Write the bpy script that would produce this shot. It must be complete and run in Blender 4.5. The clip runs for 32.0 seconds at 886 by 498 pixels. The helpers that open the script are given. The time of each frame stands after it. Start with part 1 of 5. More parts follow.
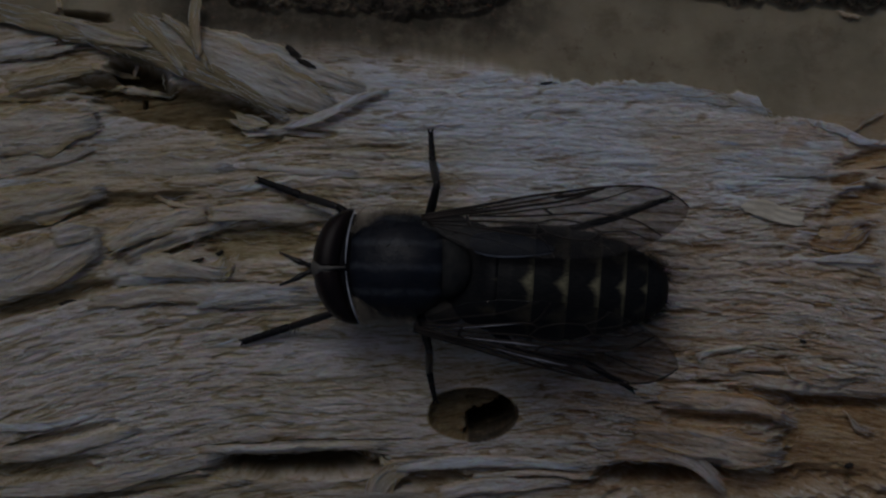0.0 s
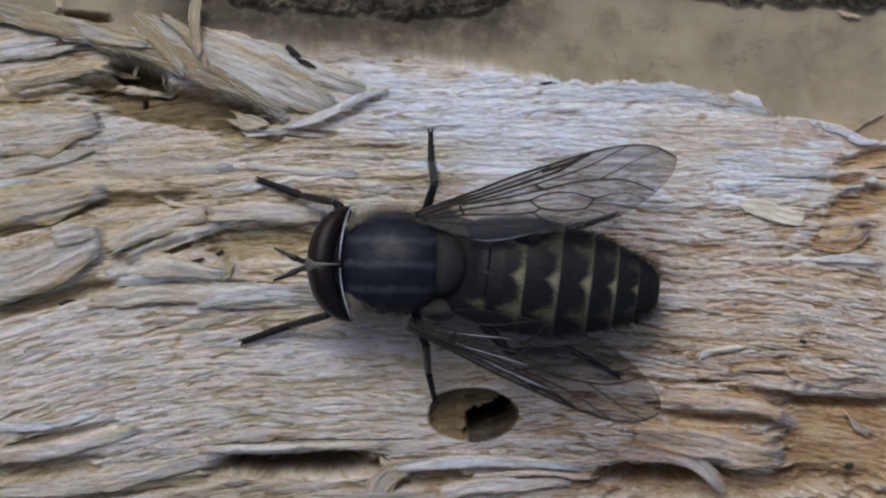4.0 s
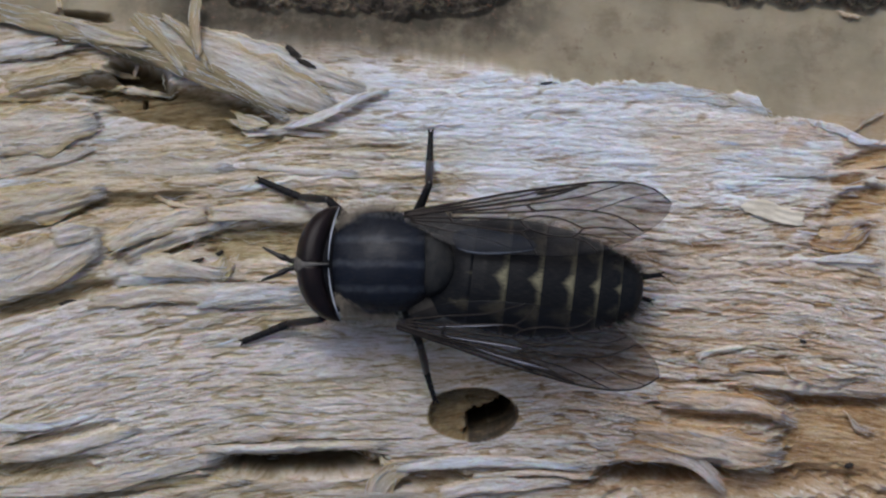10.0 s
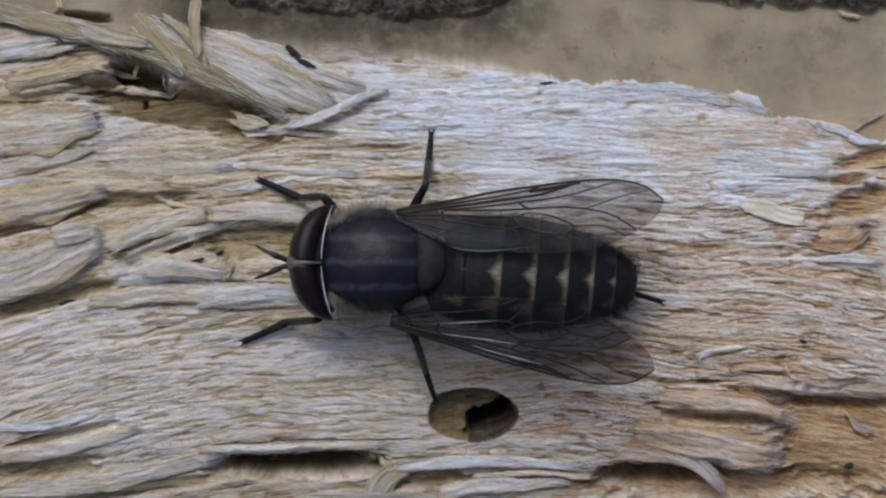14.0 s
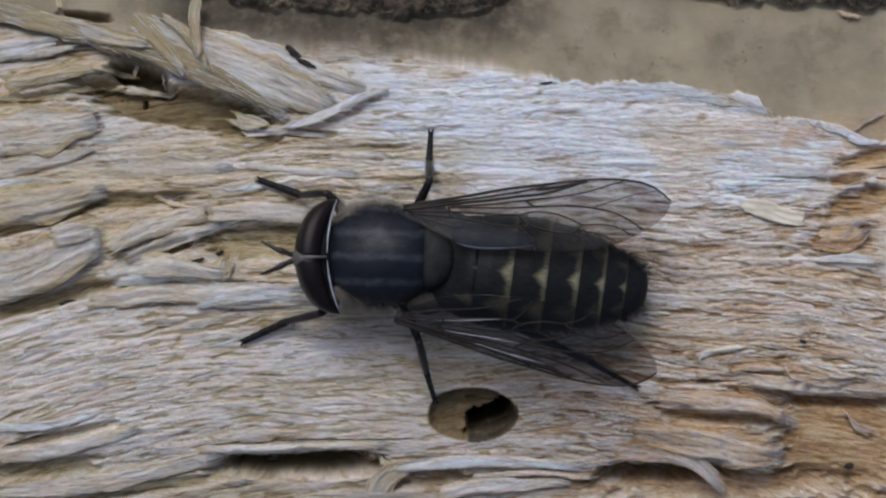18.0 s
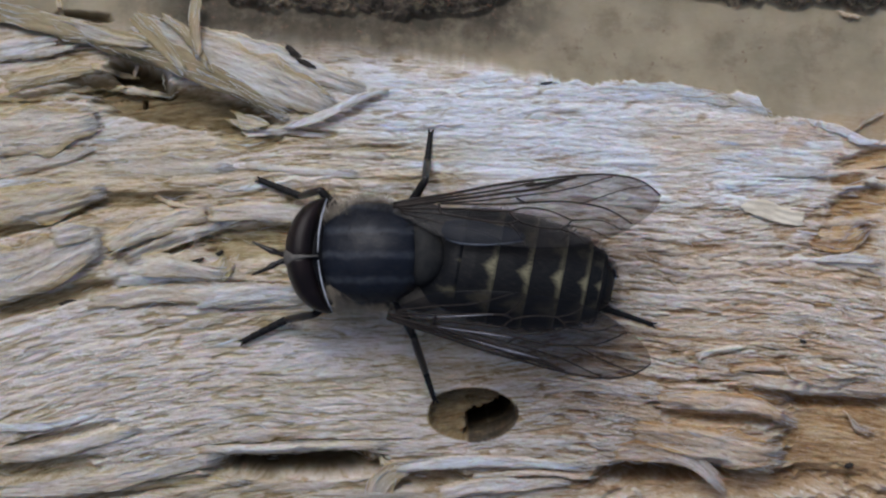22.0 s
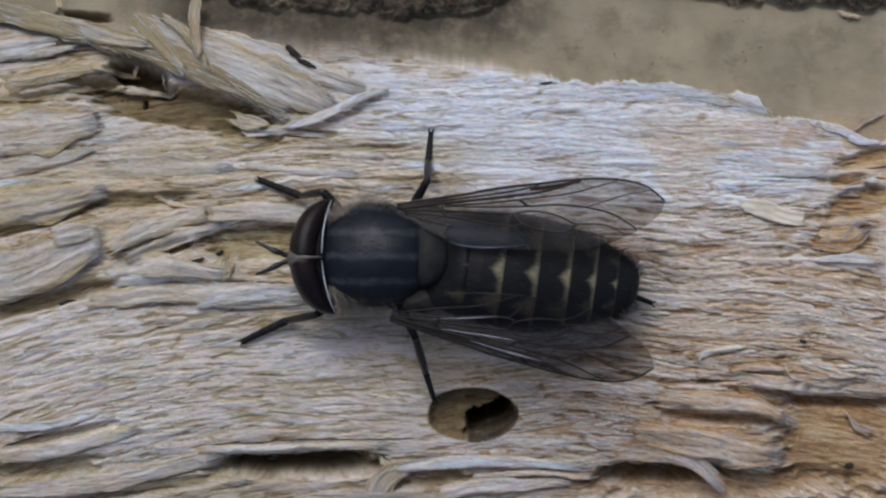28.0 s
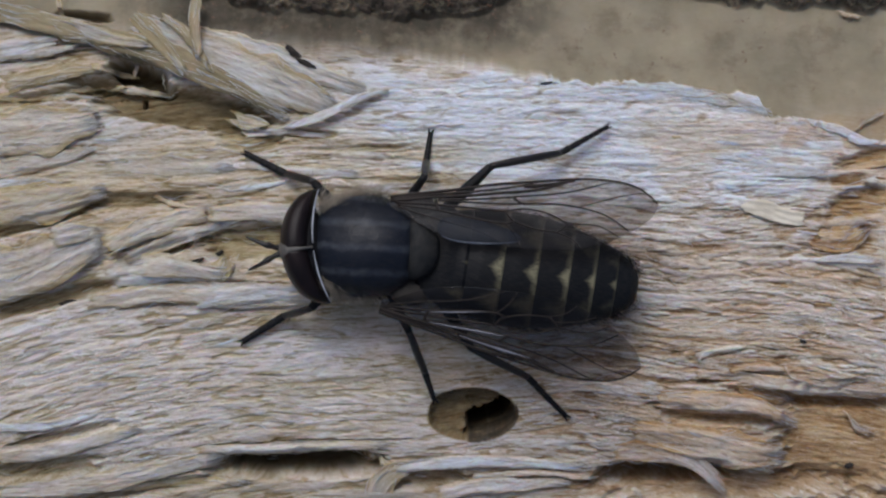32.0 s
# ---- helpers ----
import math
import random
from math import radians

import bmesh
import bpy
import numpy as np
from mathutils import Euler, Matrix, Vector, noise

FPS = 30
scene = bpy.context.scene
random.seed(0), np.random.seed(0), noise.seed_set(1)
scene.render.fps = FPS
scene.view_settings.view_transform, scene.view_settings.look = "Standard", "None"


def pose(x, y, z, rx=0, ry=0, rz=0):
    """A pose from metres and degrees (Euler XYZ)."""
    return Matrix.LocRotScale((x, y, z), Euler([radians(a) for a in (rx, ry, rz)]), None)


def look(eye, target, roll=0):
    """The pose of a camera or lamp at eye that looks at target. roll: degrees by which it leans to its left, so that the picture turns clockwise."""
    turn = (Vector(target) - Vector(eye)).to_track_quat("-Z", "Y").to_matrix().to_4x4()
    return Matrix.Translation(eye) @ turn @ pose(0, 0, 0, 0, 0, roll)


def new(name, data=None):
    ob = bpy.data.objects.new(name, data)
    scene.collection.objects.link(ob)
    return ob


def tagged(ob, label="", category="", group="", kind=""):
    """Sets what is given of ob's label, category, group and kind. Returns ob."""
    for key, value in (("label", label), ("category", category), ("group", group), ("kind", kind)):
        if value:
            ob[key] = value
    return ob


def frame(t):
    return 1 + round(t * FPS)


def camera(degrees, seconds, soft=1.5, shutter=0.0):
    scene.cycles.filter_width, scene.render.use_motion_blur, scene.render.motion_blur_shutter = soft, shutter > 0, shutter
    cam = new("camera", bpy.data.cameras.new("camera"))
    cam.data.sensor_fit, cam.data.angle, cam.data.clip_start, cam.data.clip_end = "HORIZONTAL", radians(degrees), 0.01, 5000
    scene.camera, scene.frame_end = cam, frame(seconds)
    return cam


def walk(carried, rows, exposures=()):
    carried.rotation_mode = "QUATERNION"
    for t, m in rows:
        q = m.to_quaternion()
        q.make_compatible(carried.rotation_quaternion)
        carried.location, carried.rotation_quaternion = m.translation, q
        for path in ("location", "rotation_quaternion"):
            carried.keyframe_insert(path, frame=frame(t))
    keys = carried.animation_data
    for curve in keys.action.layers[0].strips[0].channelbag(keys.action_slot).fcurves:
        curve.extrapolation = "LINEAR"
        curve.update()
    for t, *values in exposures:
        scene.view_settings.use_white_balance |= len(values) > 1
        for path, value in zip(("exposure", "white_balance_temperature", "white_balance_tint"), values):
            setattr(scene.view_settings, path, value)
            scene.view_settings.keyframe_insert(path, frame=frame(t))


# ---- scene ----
cam = camera(24, 32.0, soft=2.35, shutter=0.8)
walk(cam, [(0, pose(0, 0, 0.118)), (32, pose(0, 0, 0.118))],
     exposures=[(0, -2.4), (0.5, -1.7), (1, -1.05), (1.5, -0.5), (2, -0.11), (9.4, -0.10), (10.5, -0.03), (14, -0.03), (22, -0.05), (32, -0.08)])

# ---- world, sun ----
SUN_UP, SUN_TURN = 54, -20
world = bpy.data.worlds.new("overcast_sky")
scene.world = world
world.use_nodes = True
wn = world.node_tree.nodes
sky = wn.new("ShaderNodeTexSky")
sky.sky_type, sky.sun_disc = "NISHITA", False
sky.sun_elevation, sky.sun_rotation = radians(SUN_UP), radians(SUN_TURN)
sky.air_density, sky.dust_density = 0.65, 4.0
wn["Background"].inputs["Strength"].default_value = 0.104
world.node_tree.links.new(sky.outputs[0], wn["Background"].inputs["Color"])
sun = new("sun", bpy.data.lights.new("sun", "SUN"))
sun.data.energy, sun.data.angle, sun.data.color = 1.2, radians(24), (0.925, 0.98, 1.06)
sun.matrix_world = look((math.sin(radians(SUN_TURN)) * math.cos(radians(SUN_UP)), math.cos(radians(SUN_TURN)) * math.cos(radians(SUN_UP)),
                         math.sin(radians(SUN_UP))), (0, 0, 0))

# ---- helpers: millimetres, noise, meshes ----
MM = 0.001
RNG = np.random.default_rng(7)


def mm(x, y, z, turn=0, tip=0, bank=0):
    return pose(x * MM, y * MM, z * MM, bank, tip, turn)


def smooth(a, b, x):
    t = np.clip((x - a) / (b - a), 0, 1)
    return t * t * (3 - 2 * t)


def grain_noise(x, y, seed=0):
    """Smooth value noise from -1 to 1, one cell a unit."""
    x, y = np.asarray(x, float), np.asarray(y, float)
    xi, yi = np.floor(x).astype(np.int64), np.floor(y).astype(np.int64)
    fx, fy = x - xi, y - yi
    fx, fy = fx * fx * (3 - 2 * fx), fy * fy * (3 - 2 * fy)

    def cell(i, j):
        h = (i * 374761393 + j * 668265263 + seed * 144269504) & 0xFFFFFFFF
        h = ((h ^ (h >> 13)) * 1274126177) & 0xFFFFFFFF
        h = ((h ^ (h >> 16)) * 1823641687) & 0xFFFFFFFF
        return (h ^ (h >> 15)) / 2147483648.0 - 1
    a = cell(xi, yi) * (1 - fx) + cell(xi + 1, yi) * fx
    b = cell(xi, yi + 1) * (1 - fx) + cell(xi + 1, yi + 1) * fx
    return a * (1 - fy) + b * fy


def curve_through(pts, n):
    """n points on a smooth curve through pts (Catmull-Rom), evenly spaced."""
    p = np.array(pts, float)
    p = np.vstack([2 * p[0] - p[1], p, 2 * p[-1] - p[-2]])
    out = []
    for i in range(1, len(p) - 2):
        t = np.linspace(0, 1, 24, endpoint=False)[:, None]
        a, b, c, d = p[i - 1], p[i], p[i + 1], p[i + 2]
        out.append(0.5 * (2 * b + (c - a) * t + (2 * a - 5 * b + 4 * c - d) * t ** 2 + (3 * b - a - 3 * c + d) * t ** 3))
    out = np.vstack(out + [p[-2:-1]])
    s = np.r_[0, np.cumsum(np.linalg.norm(np.diff(out, axis=0), axis=1))]
    q = np.linspace(0, s[-1], n)
    return np.stack([np.interp(q, s, out[:, k]) for k in range(out.shape[1])], 1)


def mesh_of(name, verts, faces, material, shade=True):
    """A mesh from numpy vertices in millimetres and faces (an array of quads or a list)."""
    me = bpy.data.meshes.new(name)
    me.from_pydata((np.asarray(verts) * MM).tolist(), [], faces.tolist() if isinstance(faces, np.ndarray) else faces)
    me.materials.append(material)
    if shade:
        me.shade_smooth()
    me.update()
    return me


def wood_marks(me, grain, tone):
    """The run of the grain (mm) and the wood's tone, painted shade included: pale, ochre, brown and how far its strand
    stands out.
    """
    tone = np.asarray(tone)
    if tone.shape[1] == 3:
        tone = np.c_[tone, np.full(len(tone), 0.55)]
    loops = np.empty(len(me.loops), np.int32)
    me.loops.foreach_get("vertex_index", loops)
    me.uv_layers.new(name="grain").data.foreach_set("uv", np.asarray(grain)[loops].astype(np.float32).ravel())
    col = me.attributes.new("tone", "FLOAT_COLOR", "POINT")
    col.data.foreach_set("color", tone.astype(np.float32).ravel())


def grid_faces(n, m, close=False):
    i, j = np.meshgrid(np.arange(n - 1), np.arange(m if close else m - 1), indexing="ij")
    k = (j + 1) % m
    return np.stack([i * m + j, i * m + k, (i + 1) * m + k, (i + 1) * m + j], -1).reshape(-1, 4)


def part(name, me, parent, label=""):
    ob = new(name, me)
    ob.parent = parent
    return tagged(ob, label)


def tube(pts, radii, sides=8, flat=1.0):
    """A closed tapered tube along points (mm)."""
    p = np.asarray(pts, float)
    r = np.interp(np.linspace(0, 1, len(p)), np.linspace(0, 1, len(radii)), radii)
    d = np.gradient(p, axis=0)
    d /= np.linalg.norm(d, axis=1)[:, None] + 1e-9
    up = np.where(np.abs(d[:, 2:3]) > 0.95, [[1.0, 0, 0]], [[0, 0, 1.0]])
    side = np.cross(up, d)
    side /= np.linalg.norm(side, axis=1)[:, None]
    top = np.cross(d, side)
    a = np.linspace(0, 2 * math.pi, sides, endpoint=False)
    ring = p[:, None] + r[:, None, None] * (side[:, None] * np.cos(a)[None, :, None] + flat * top[:, None] * np.sin(a)[None, :, None])
    n = len(p)
    faces = grid_faces(n, sides, True).tolist() + [list(range(sides))[::-1], [(n - 1) * sides + k for k in range(sides)]]
    return ring.reshape(-1, 3), faces


def joined(pieces):
    vs, fs, k = [], [], 0
    for v, f in pieces:
        vs.append(v)
        fs += [[i + k for i in q] for q in f]
        k += len(v)
    return np.vstack(vs), fs


def loft(stations, n=40, sides=32, lump=0.0, seed=0):
    """A rounded body along x. Stations: x, half width, height above and below its middle line, middle z."""
    s = curve_through(stations, n)
    s[:, 1:4] = np.maximum(s[:, 1:4], 0.02)
    a = np.linspace(0, 2 * math.pi, sides, endpoint=False)
    c, w = np.cos(a), np.sin(a)
    y = s[:, 1:2] * c
    z = s[:, 4:5] + np.where(w > 0, s[:, 2:3], s[:, 3:4]) * w
    x = np.repeat(s[:, :1], sides, 1)
    if lump:
        k = 1 + lump * grain_noise(x * 1.5 + 9, a[None] * 3, seed)
        y, z = y * k, s[:, 4:5] + (z - s[:, 4:5]) * k
    v = np.stack([x, y, z], -1).reshape(-1, 3)
    faces = grid_faces(n, sides, True).tolist() + [list(range(sides))[::-1], [(n - 1) * sides + k for k in range(sides)]]
    return v, faces


# ---- materials ----
class Nodes:
    """Short names for the nodes of one material."""

    def __init__(self, name):
        self.mat = bpy.data.materials.new(name)
        self.mat.use_nodes = True
        self.tree = self.mat.node_tree
        self.bsdf = self.tree.nodes["Principled BSDF"]

    def put(self, kind, **sockets):
        node = self.tree.nodes.new(kind)
        for key, value in sockets.items():
            self.feed(node.inputs[key.replace("_", " ")], value)
        return node

    def feed(self, socket, value):
        if isinstance(value, bpy.types.NodeSocket):
            self.tree.links.new(value, socket)
        elif isinstance(value, tuple) and len(value) == 3 and socket.type == "RGBA":
            socket.default_value = (*value, 1)
        else:
            socket.default_value = value

    def math(self, op, a, b=0.0, clamp=False):
        node = self.tree.nodes.new("ShaderNodeMath")
        node.operation, node.use_clamp = op, clamp
        self.feed(node.inputs[0], a), self.feed(node.inputs[1], b)
        return node.outputs[0]

    def noise(self, vector, scale, detail=4, rough=0.6):
        return self.put("ShaderNodeTexNoise", Vector=vector, Scale=scale, Detail=detail, Roughness=rough).outputs["Fac"]

    def step(self, value, low, high):
        node = self.put("ShaderNodeMapRange", Value=value)
        node.inputs[1].default_value, node.inputs[2].default_value = low, high
        return node.outputs[0]

    def mix(self, fac, a, b, kind="MIX"):
        node = self.tree.nodes.new("ShaderNodeMix")
        node.data_type, node.blend_type = "RGBA", kind
        self.feed(node.inputs[0], fac), self.feed(node.inputs[6], a), self.feed(node.inputs[7], b)
        return node.outputs[2]

    def stretch(self, vector, x, y, z):
        node = self.put("ShaderNodeMapping", Vector=vector)
        node.inputs["Scale"].default_value = (x, y, z)
        return node.outputs[0]

    def coords(self):
        return self.put("ShaderNodeTexCoord").outputs["Object"]

    def bump(self, height, distance, strength=1.0, under=None):
        node = self.put("ShaderNodeBump", Height=height, Distance=distance, Strength=strength)
        if under:
            self.feed(node.inputs["Normal"], under)
        return node.outputs[0]

    def done(self, color, rough=0.6, normal=None, **sockets):
        self.feed(self.bsdf.inputs["Base Color"], color)
        self.feed(self.bsdf.inputs["Roughness"], rough)
        if normal:
            self.feed(self.bsdf.inputs["Normal"], normal)
        for key, value in sockets.items():
            self.feed(self.bsdf.inputs[key.replace("_", " ")], value)
        return self.mat


def ramp(n, value, *stops):
    """Colours by value: (value, colour), ..."""
    node = n.put("ShaderNodeValToRGB", Fac=value)
    el = node.color_ramp.elements
    while len(el) < len(stops):
        el.new(0.5)
    for e, (at, colour) in zip(el, stops):
        e.position, e.color = at, (*colour, 1)
    return node.outputs["Color"]


def weathered_wood():
    """Long pale strands over darker wood, groove shade painted in; the mesh says how pale, ochre or brown it is and
    which strand stands out.
    """
    n = Nodes("weathered_wood")
    uv = n.put("ShaderNodeUVMap")
    uv.uv_map = "grain"
    uv = uv.outputs[0]
    tone = n.put("ShaderNodeAttribute")
    tone.attribute_name = "tone"
    split = n.put("ShaderNodeSeparateColor", Color=tone.outputs["Color"])
    pale, ochre, brown = split.outputs
    strand = tone.outputs["Alpha"]
    obj = n.stretch(n.coords(), 1000, 1000, 1000)
    place = n.put("ShaderNodeSeparateXYZ", Vector=obj).outputs
    east = n.math("SUBTRACT", place[0], n.math("MULTIPLY", place[1], 0.8))
    eastern = n.step(n.math("ADD", place[0], n.math("MULTIPLY", n.noise(obj, 0.16, 2), 10.0)), -3.0, 13.0)
    fine = n.noise(n.stretch(uv, 1.7, 9.5, 1), 1.0, 5, 0.66)
    wide = n.noise(n.stretch(uv, 0.16, 1.5, 1), 1.0, 4)
    patch = n.noise(obj, 0.30, 4)
    lie = n.math("ADD", n.math("MULTIPLY", strand, 0.45), n.math("ADD", 0.17, n.math("MULTIPLY", n.math("SUBTRACT", fine, 0.5), 0.95)))
    lie = n.math("ADD", lie, n.math("MULTIPLY", n.math("SUBTRACT", wide, 0.45), 0.36))
    lie = n.math("SUBTRACT", lie, n.math("MULTIPLY", n.step(patch, 0.46, 0.66), 0.10), True)
    # low ends of the ramps put groove shade and warm bounce into the colour
    cream = ramp(n, lie, (0.03, (0.17, 0.105, 0.052)), (0.15, (0.36, 0.28, 0.175)), (0.30, (0.55, 0.468, 0.36)), (0.48, (0.665, 0.61, 0.56)), (0.76, (0.80, 0.77, 0.775)))
    bleached = ramp(n, lie, (0.02, (0.26, 0.19, 0.12)), (0.16, (0.47, 0.435, 0.40)), (0.33, (0.61, 0.65, 0.72)), (0.64, (0.79, 0.855, 0.97)))
    c = n.mix(pale, cream, bleached)
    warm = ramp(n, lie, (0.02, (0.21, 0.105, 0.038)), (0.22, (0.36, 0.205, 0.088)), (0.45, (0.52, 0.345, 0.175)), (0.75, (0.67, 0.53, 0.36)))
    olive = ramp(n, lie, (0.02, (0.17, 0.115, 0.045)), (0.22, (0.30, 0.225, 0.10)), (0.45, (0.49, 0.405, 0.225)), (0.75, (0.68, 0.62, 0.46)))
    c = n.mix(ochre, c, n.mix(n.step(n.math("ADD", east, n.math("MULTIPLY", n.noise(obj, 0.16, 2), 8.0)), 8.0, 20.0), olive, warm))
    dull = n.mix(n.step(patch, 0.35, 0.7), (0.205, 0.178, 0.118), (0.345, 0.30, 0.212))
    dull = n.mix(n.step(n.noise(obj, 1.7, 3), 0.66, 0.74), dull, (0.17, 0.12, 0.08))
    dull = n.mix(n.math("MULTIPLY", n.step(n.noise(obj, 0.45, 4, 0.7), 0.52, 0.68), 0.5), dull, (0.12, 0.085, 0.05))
    # the darkest brown paints the shade inside hollows
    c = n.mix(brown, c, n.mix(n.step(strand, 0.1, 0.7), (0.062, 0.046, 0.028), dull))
    sound = n.math("SUBTRACT", 1.0, n.math("MULTIPLY", brown, 1.25), True)
    gap = n.step(n.noise(n.stretch(uv, 1.5, 8.5, 1), 1.0, 3, 0.6), 0.58, 0.67)
    gap = n.math("MULTIPLY", n.math("MULTIPLY", gap, sound), n.math("ADD", 0.5, n.math("MULTIPLY", n.math("SUBTRACT", eastern, pale), 0.28)), True)
    c = n.mix(gap, c, n.mix(eastern, (0.26, 0.20, 0.125), (0.28, 0.155, 0.07)))
    grit = n.noise(n.stretch(uv, 2.3, 8.5, 1), 1.0, 4, 0.7)
    lit = n.math("MULTIPLY", n.math("MULTIPLY", n.step(grit, 0.55, 0.67), sound), n.math("ADD", 0.16, n.math("MULTIPLY", eastern, 0.72)), True)
    lit = n.math("MULTIPLY", lit, n.math("SUBTRACT", 1.0, n.math("MULTIPLY", ochre, 0.6)))
    c = n.mix(lit, c, (0.85, 0.84, 0.85))
    old = n.put("ShaderNodeAttribute")
    old.attribute_name = "bark"
    # bark colour; it also paints the shade of the bored shaft and below the bark
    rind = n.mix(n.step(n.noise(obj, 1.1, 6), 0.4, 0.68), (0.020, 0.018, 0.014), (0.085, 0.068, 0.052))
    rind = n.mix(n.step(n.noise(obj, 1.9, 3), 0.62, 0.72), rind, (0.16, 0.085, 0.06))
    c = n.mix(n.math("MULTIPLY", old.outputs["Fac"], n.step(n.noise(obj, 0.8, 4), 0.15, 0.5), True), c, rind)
    gain = n.math("MULTIPLY", n.math("ADD", fine, n.math("MULTIPLY", n.math("MULTIPLY", grit, n.math("ADD", n.math("MULTIPLY", eastern, 0.6), 0.4)), 0.9)), sound)
    return n.done(c, 0.82, n.bump(gain, 0.00008, 1.0), Specular_IOR_Level=0.25, Subsurface_Weight=0.55, Subsurface_Scale=0.0004, Subsurface_Radius=(1.0, 0.55, 0.28))


def plain(name, dark, light, scale, rough=0.7, relief=0.00005, squash=(1, 1, 1), **sockets):
    """Two tones, mixed by noise at scale per mm, with relief."""
    n = Nodes(name)
    v = n.stretch(n.coords(), 1000 * squash[0], 1000 * squash[1], 1000 * squash[2])
    f = n.noise(v, scale, 6, 0.65)
    c = n.mix(n.step(f, 0.33, 0.67), dark, light)
    c = n.mix(n.step(n.noise(v, scale * 0.2, 2), 0.35, 0.75), c, dark)
    return n.done(c, rough, n.bump(f, relief), **sockets)


def thorax_coat():
    n = Nodes("thorax_dust_and_hair")
    o = n.stretch(n.coords(), 1000, 1000, 1000)
    xyz = n.put("ShaderNodeSeparateXYZ", Vector=o).outputs
    wob = n.math("ADD", n.math("ADD", xyz[1], 0.06), n.math("MULTIPLY", n.math("SUBTRACT", n.noise(o, 1.1, 3), 0.5), 0.5))
    stripes = n.math("SINE", n.math("MULTIPLY", wob, 2.35))
    stripes = n.math("ABSOLUTE", stripes)
    hair = n.noise(n.stretch(o, 2.0, 9, 9), 1.0, 3)
    c = n.mix(n.step(stripes, 0.18, 0.62), n.mix(n.step(n.noise(o, 0.9, 4), 0.35, 0.65), (0.056, 0.062, 0.072), (0.018, 0.0245, 0.039)), (0.008, 0.0105, 0.0175))
    c = n.mix(n.step(n.noise(o, 0.55, 2), 0.4, 0.7), c, n.mix(0.5, c, (0.010, 0.014, 0.024)))
    c = n.mix(n.math("MULTIPLY", n.step(hair, 0.52, 0.75), 0.25), c, (0.06, 0.054, 0.045))
    return n.done(c, 0.42, n.bump(n.noise(o, 7.0, 3), 0.000035, 0.8), Specular_IOR_Level=0.27)


def tergite_coat():
    """Black with a pale hind edge, a pale triangle on the middle line and pale patches beside it."""
    n = Nodes("tergite_bands")
    uv = n.put("ShaderNodeUVMap")
    uv.uv_map = "band"
    along, across, _ = n.put("ShaderNodeSeparateXYZ", Vector=uv.outputs[0]).outputs
    o = n.stretch(n.coords(), 1000, 1000, 1000)
    ragged = n.math("MULTIPLY", n.math("SUBTRACT", n.noise(o, 3.2, 4), 0.5), 0.28)
    off = n.math("ABSOLUTE", n.math("SUBTRACT", across, 0.0))
    lean = n.math("MULTIPLY", n.math("POWER", n.math("MAXIMUM", n.math("SUBTRACT", along, 0.42), 0.0), 1.6), 0.95)
    lean = n.math("SUBTRACT", lean, 0.11)
    tri = n.step(n.math("SUBTRACT", n.math("ADD", lean, n.math("MULTIPLY", ragged, 0.3)), off), -0.08, 0.10)
    edge = n.step(n.math("ADD", along, n.math("MULTIPLY", ragged, 0.4)), 0.80, 0.96)
    side = n.math("ABSOLUTE", n.math("SUBTRACT", off, 0.62))
    patch = n.step(n.math("SUBTRACT", n.math("ADD", n.math("MULTIPLY", n.math("SUBTRACT", along, 0.36), 0.40), ragged), side), -0.06, 0.14)
    pale = n.math("MAXIMUM", n.math("MAXIMUM", tri, n.math("MULTIPLY", edge, n.math("SUBTRACT", 0.6, n.math("MULTIPLY", off, 0.25)))), n.math("MULTIPLY", patch, n.math("ADD", 0.16, n.math("MULTIPLY", n.step(n.put("ShaderNodeSeparateXYZ", Vector=o).outputs[0], 7.0, 3.5), 0.36))))
    hair = n.noise(n.stretch(o, 2.5, 10, 6), 1.0, 3)
    pale = n.math("MULTIPLY", pale, n.step(hair, 0.25, 0.5))
    c = n.mix(n.step(hair, 0.4, 0.75), (0.0055, 0.0066, 0.009), (0.0175, 0.0175, 0.017))
    c = n.mix(pale, c, (0.21, 0.197, 0.128))
    return n.done(c, 0.42, n.bump(hair, 0.00004, 0.7), Specular_IOR_Level=0.18)


def wing_film():
    """A thin smoky film: it darkens what lies behind it and shines a little."""
    n = Nodes("wing_membrane")
    o = n.stretch(n.coords(), 1000, 1000, 1000)
    ripple = n.noise(n.stretch(o, 0.6, 2.5, 1), 1.0, 3)
    tint = n.mix(n.step(n.noise(o, 0.5, 3), 0.35, 0.7), (0.77, 0.745, 0.73), (0.87, 0.85, 0.84))
    n.done((0.030, 0.036, 0.048), 0.26, n.bump(ripple, 0.00015, 0.6), Specular_IOR_Level=0.55)
    clear = n.put("ShaderNodeBsdfTransparent", Color=tint)
    both = n.put("ShaderNodeMixShader", Fac=0.10)
    n.tree.links.new(clear.outputs[0], both.inputs[1])
    n.tree.links.new(n.bsdf.outputs[0], both.inputs[2])
    n.tree.links.new(both.outputs[0], n.tree.nodes["Material Output"].inputs["Surface"])
    return n.mat


def compound_eye():
    n = Nodes("compound_eye")
    o = n.stretch(n.coords(), 1000, 1000, 1000)
    facets = n.put("ShaderNodeTexVoronoi", Vector=o, Scale=14.0).outputs["Distance"]
    c = n.mix(n.step(n.noise(o, 0.7, 2), 0.35, 0.7), (0.0058, 0.0038, 0.0046), (0.0125, 0.007, 0.0075))
    return n.done(c, 0.42, n.bump(facets, 0.00002, 0.6), Specular_IOR_Level=0.25)


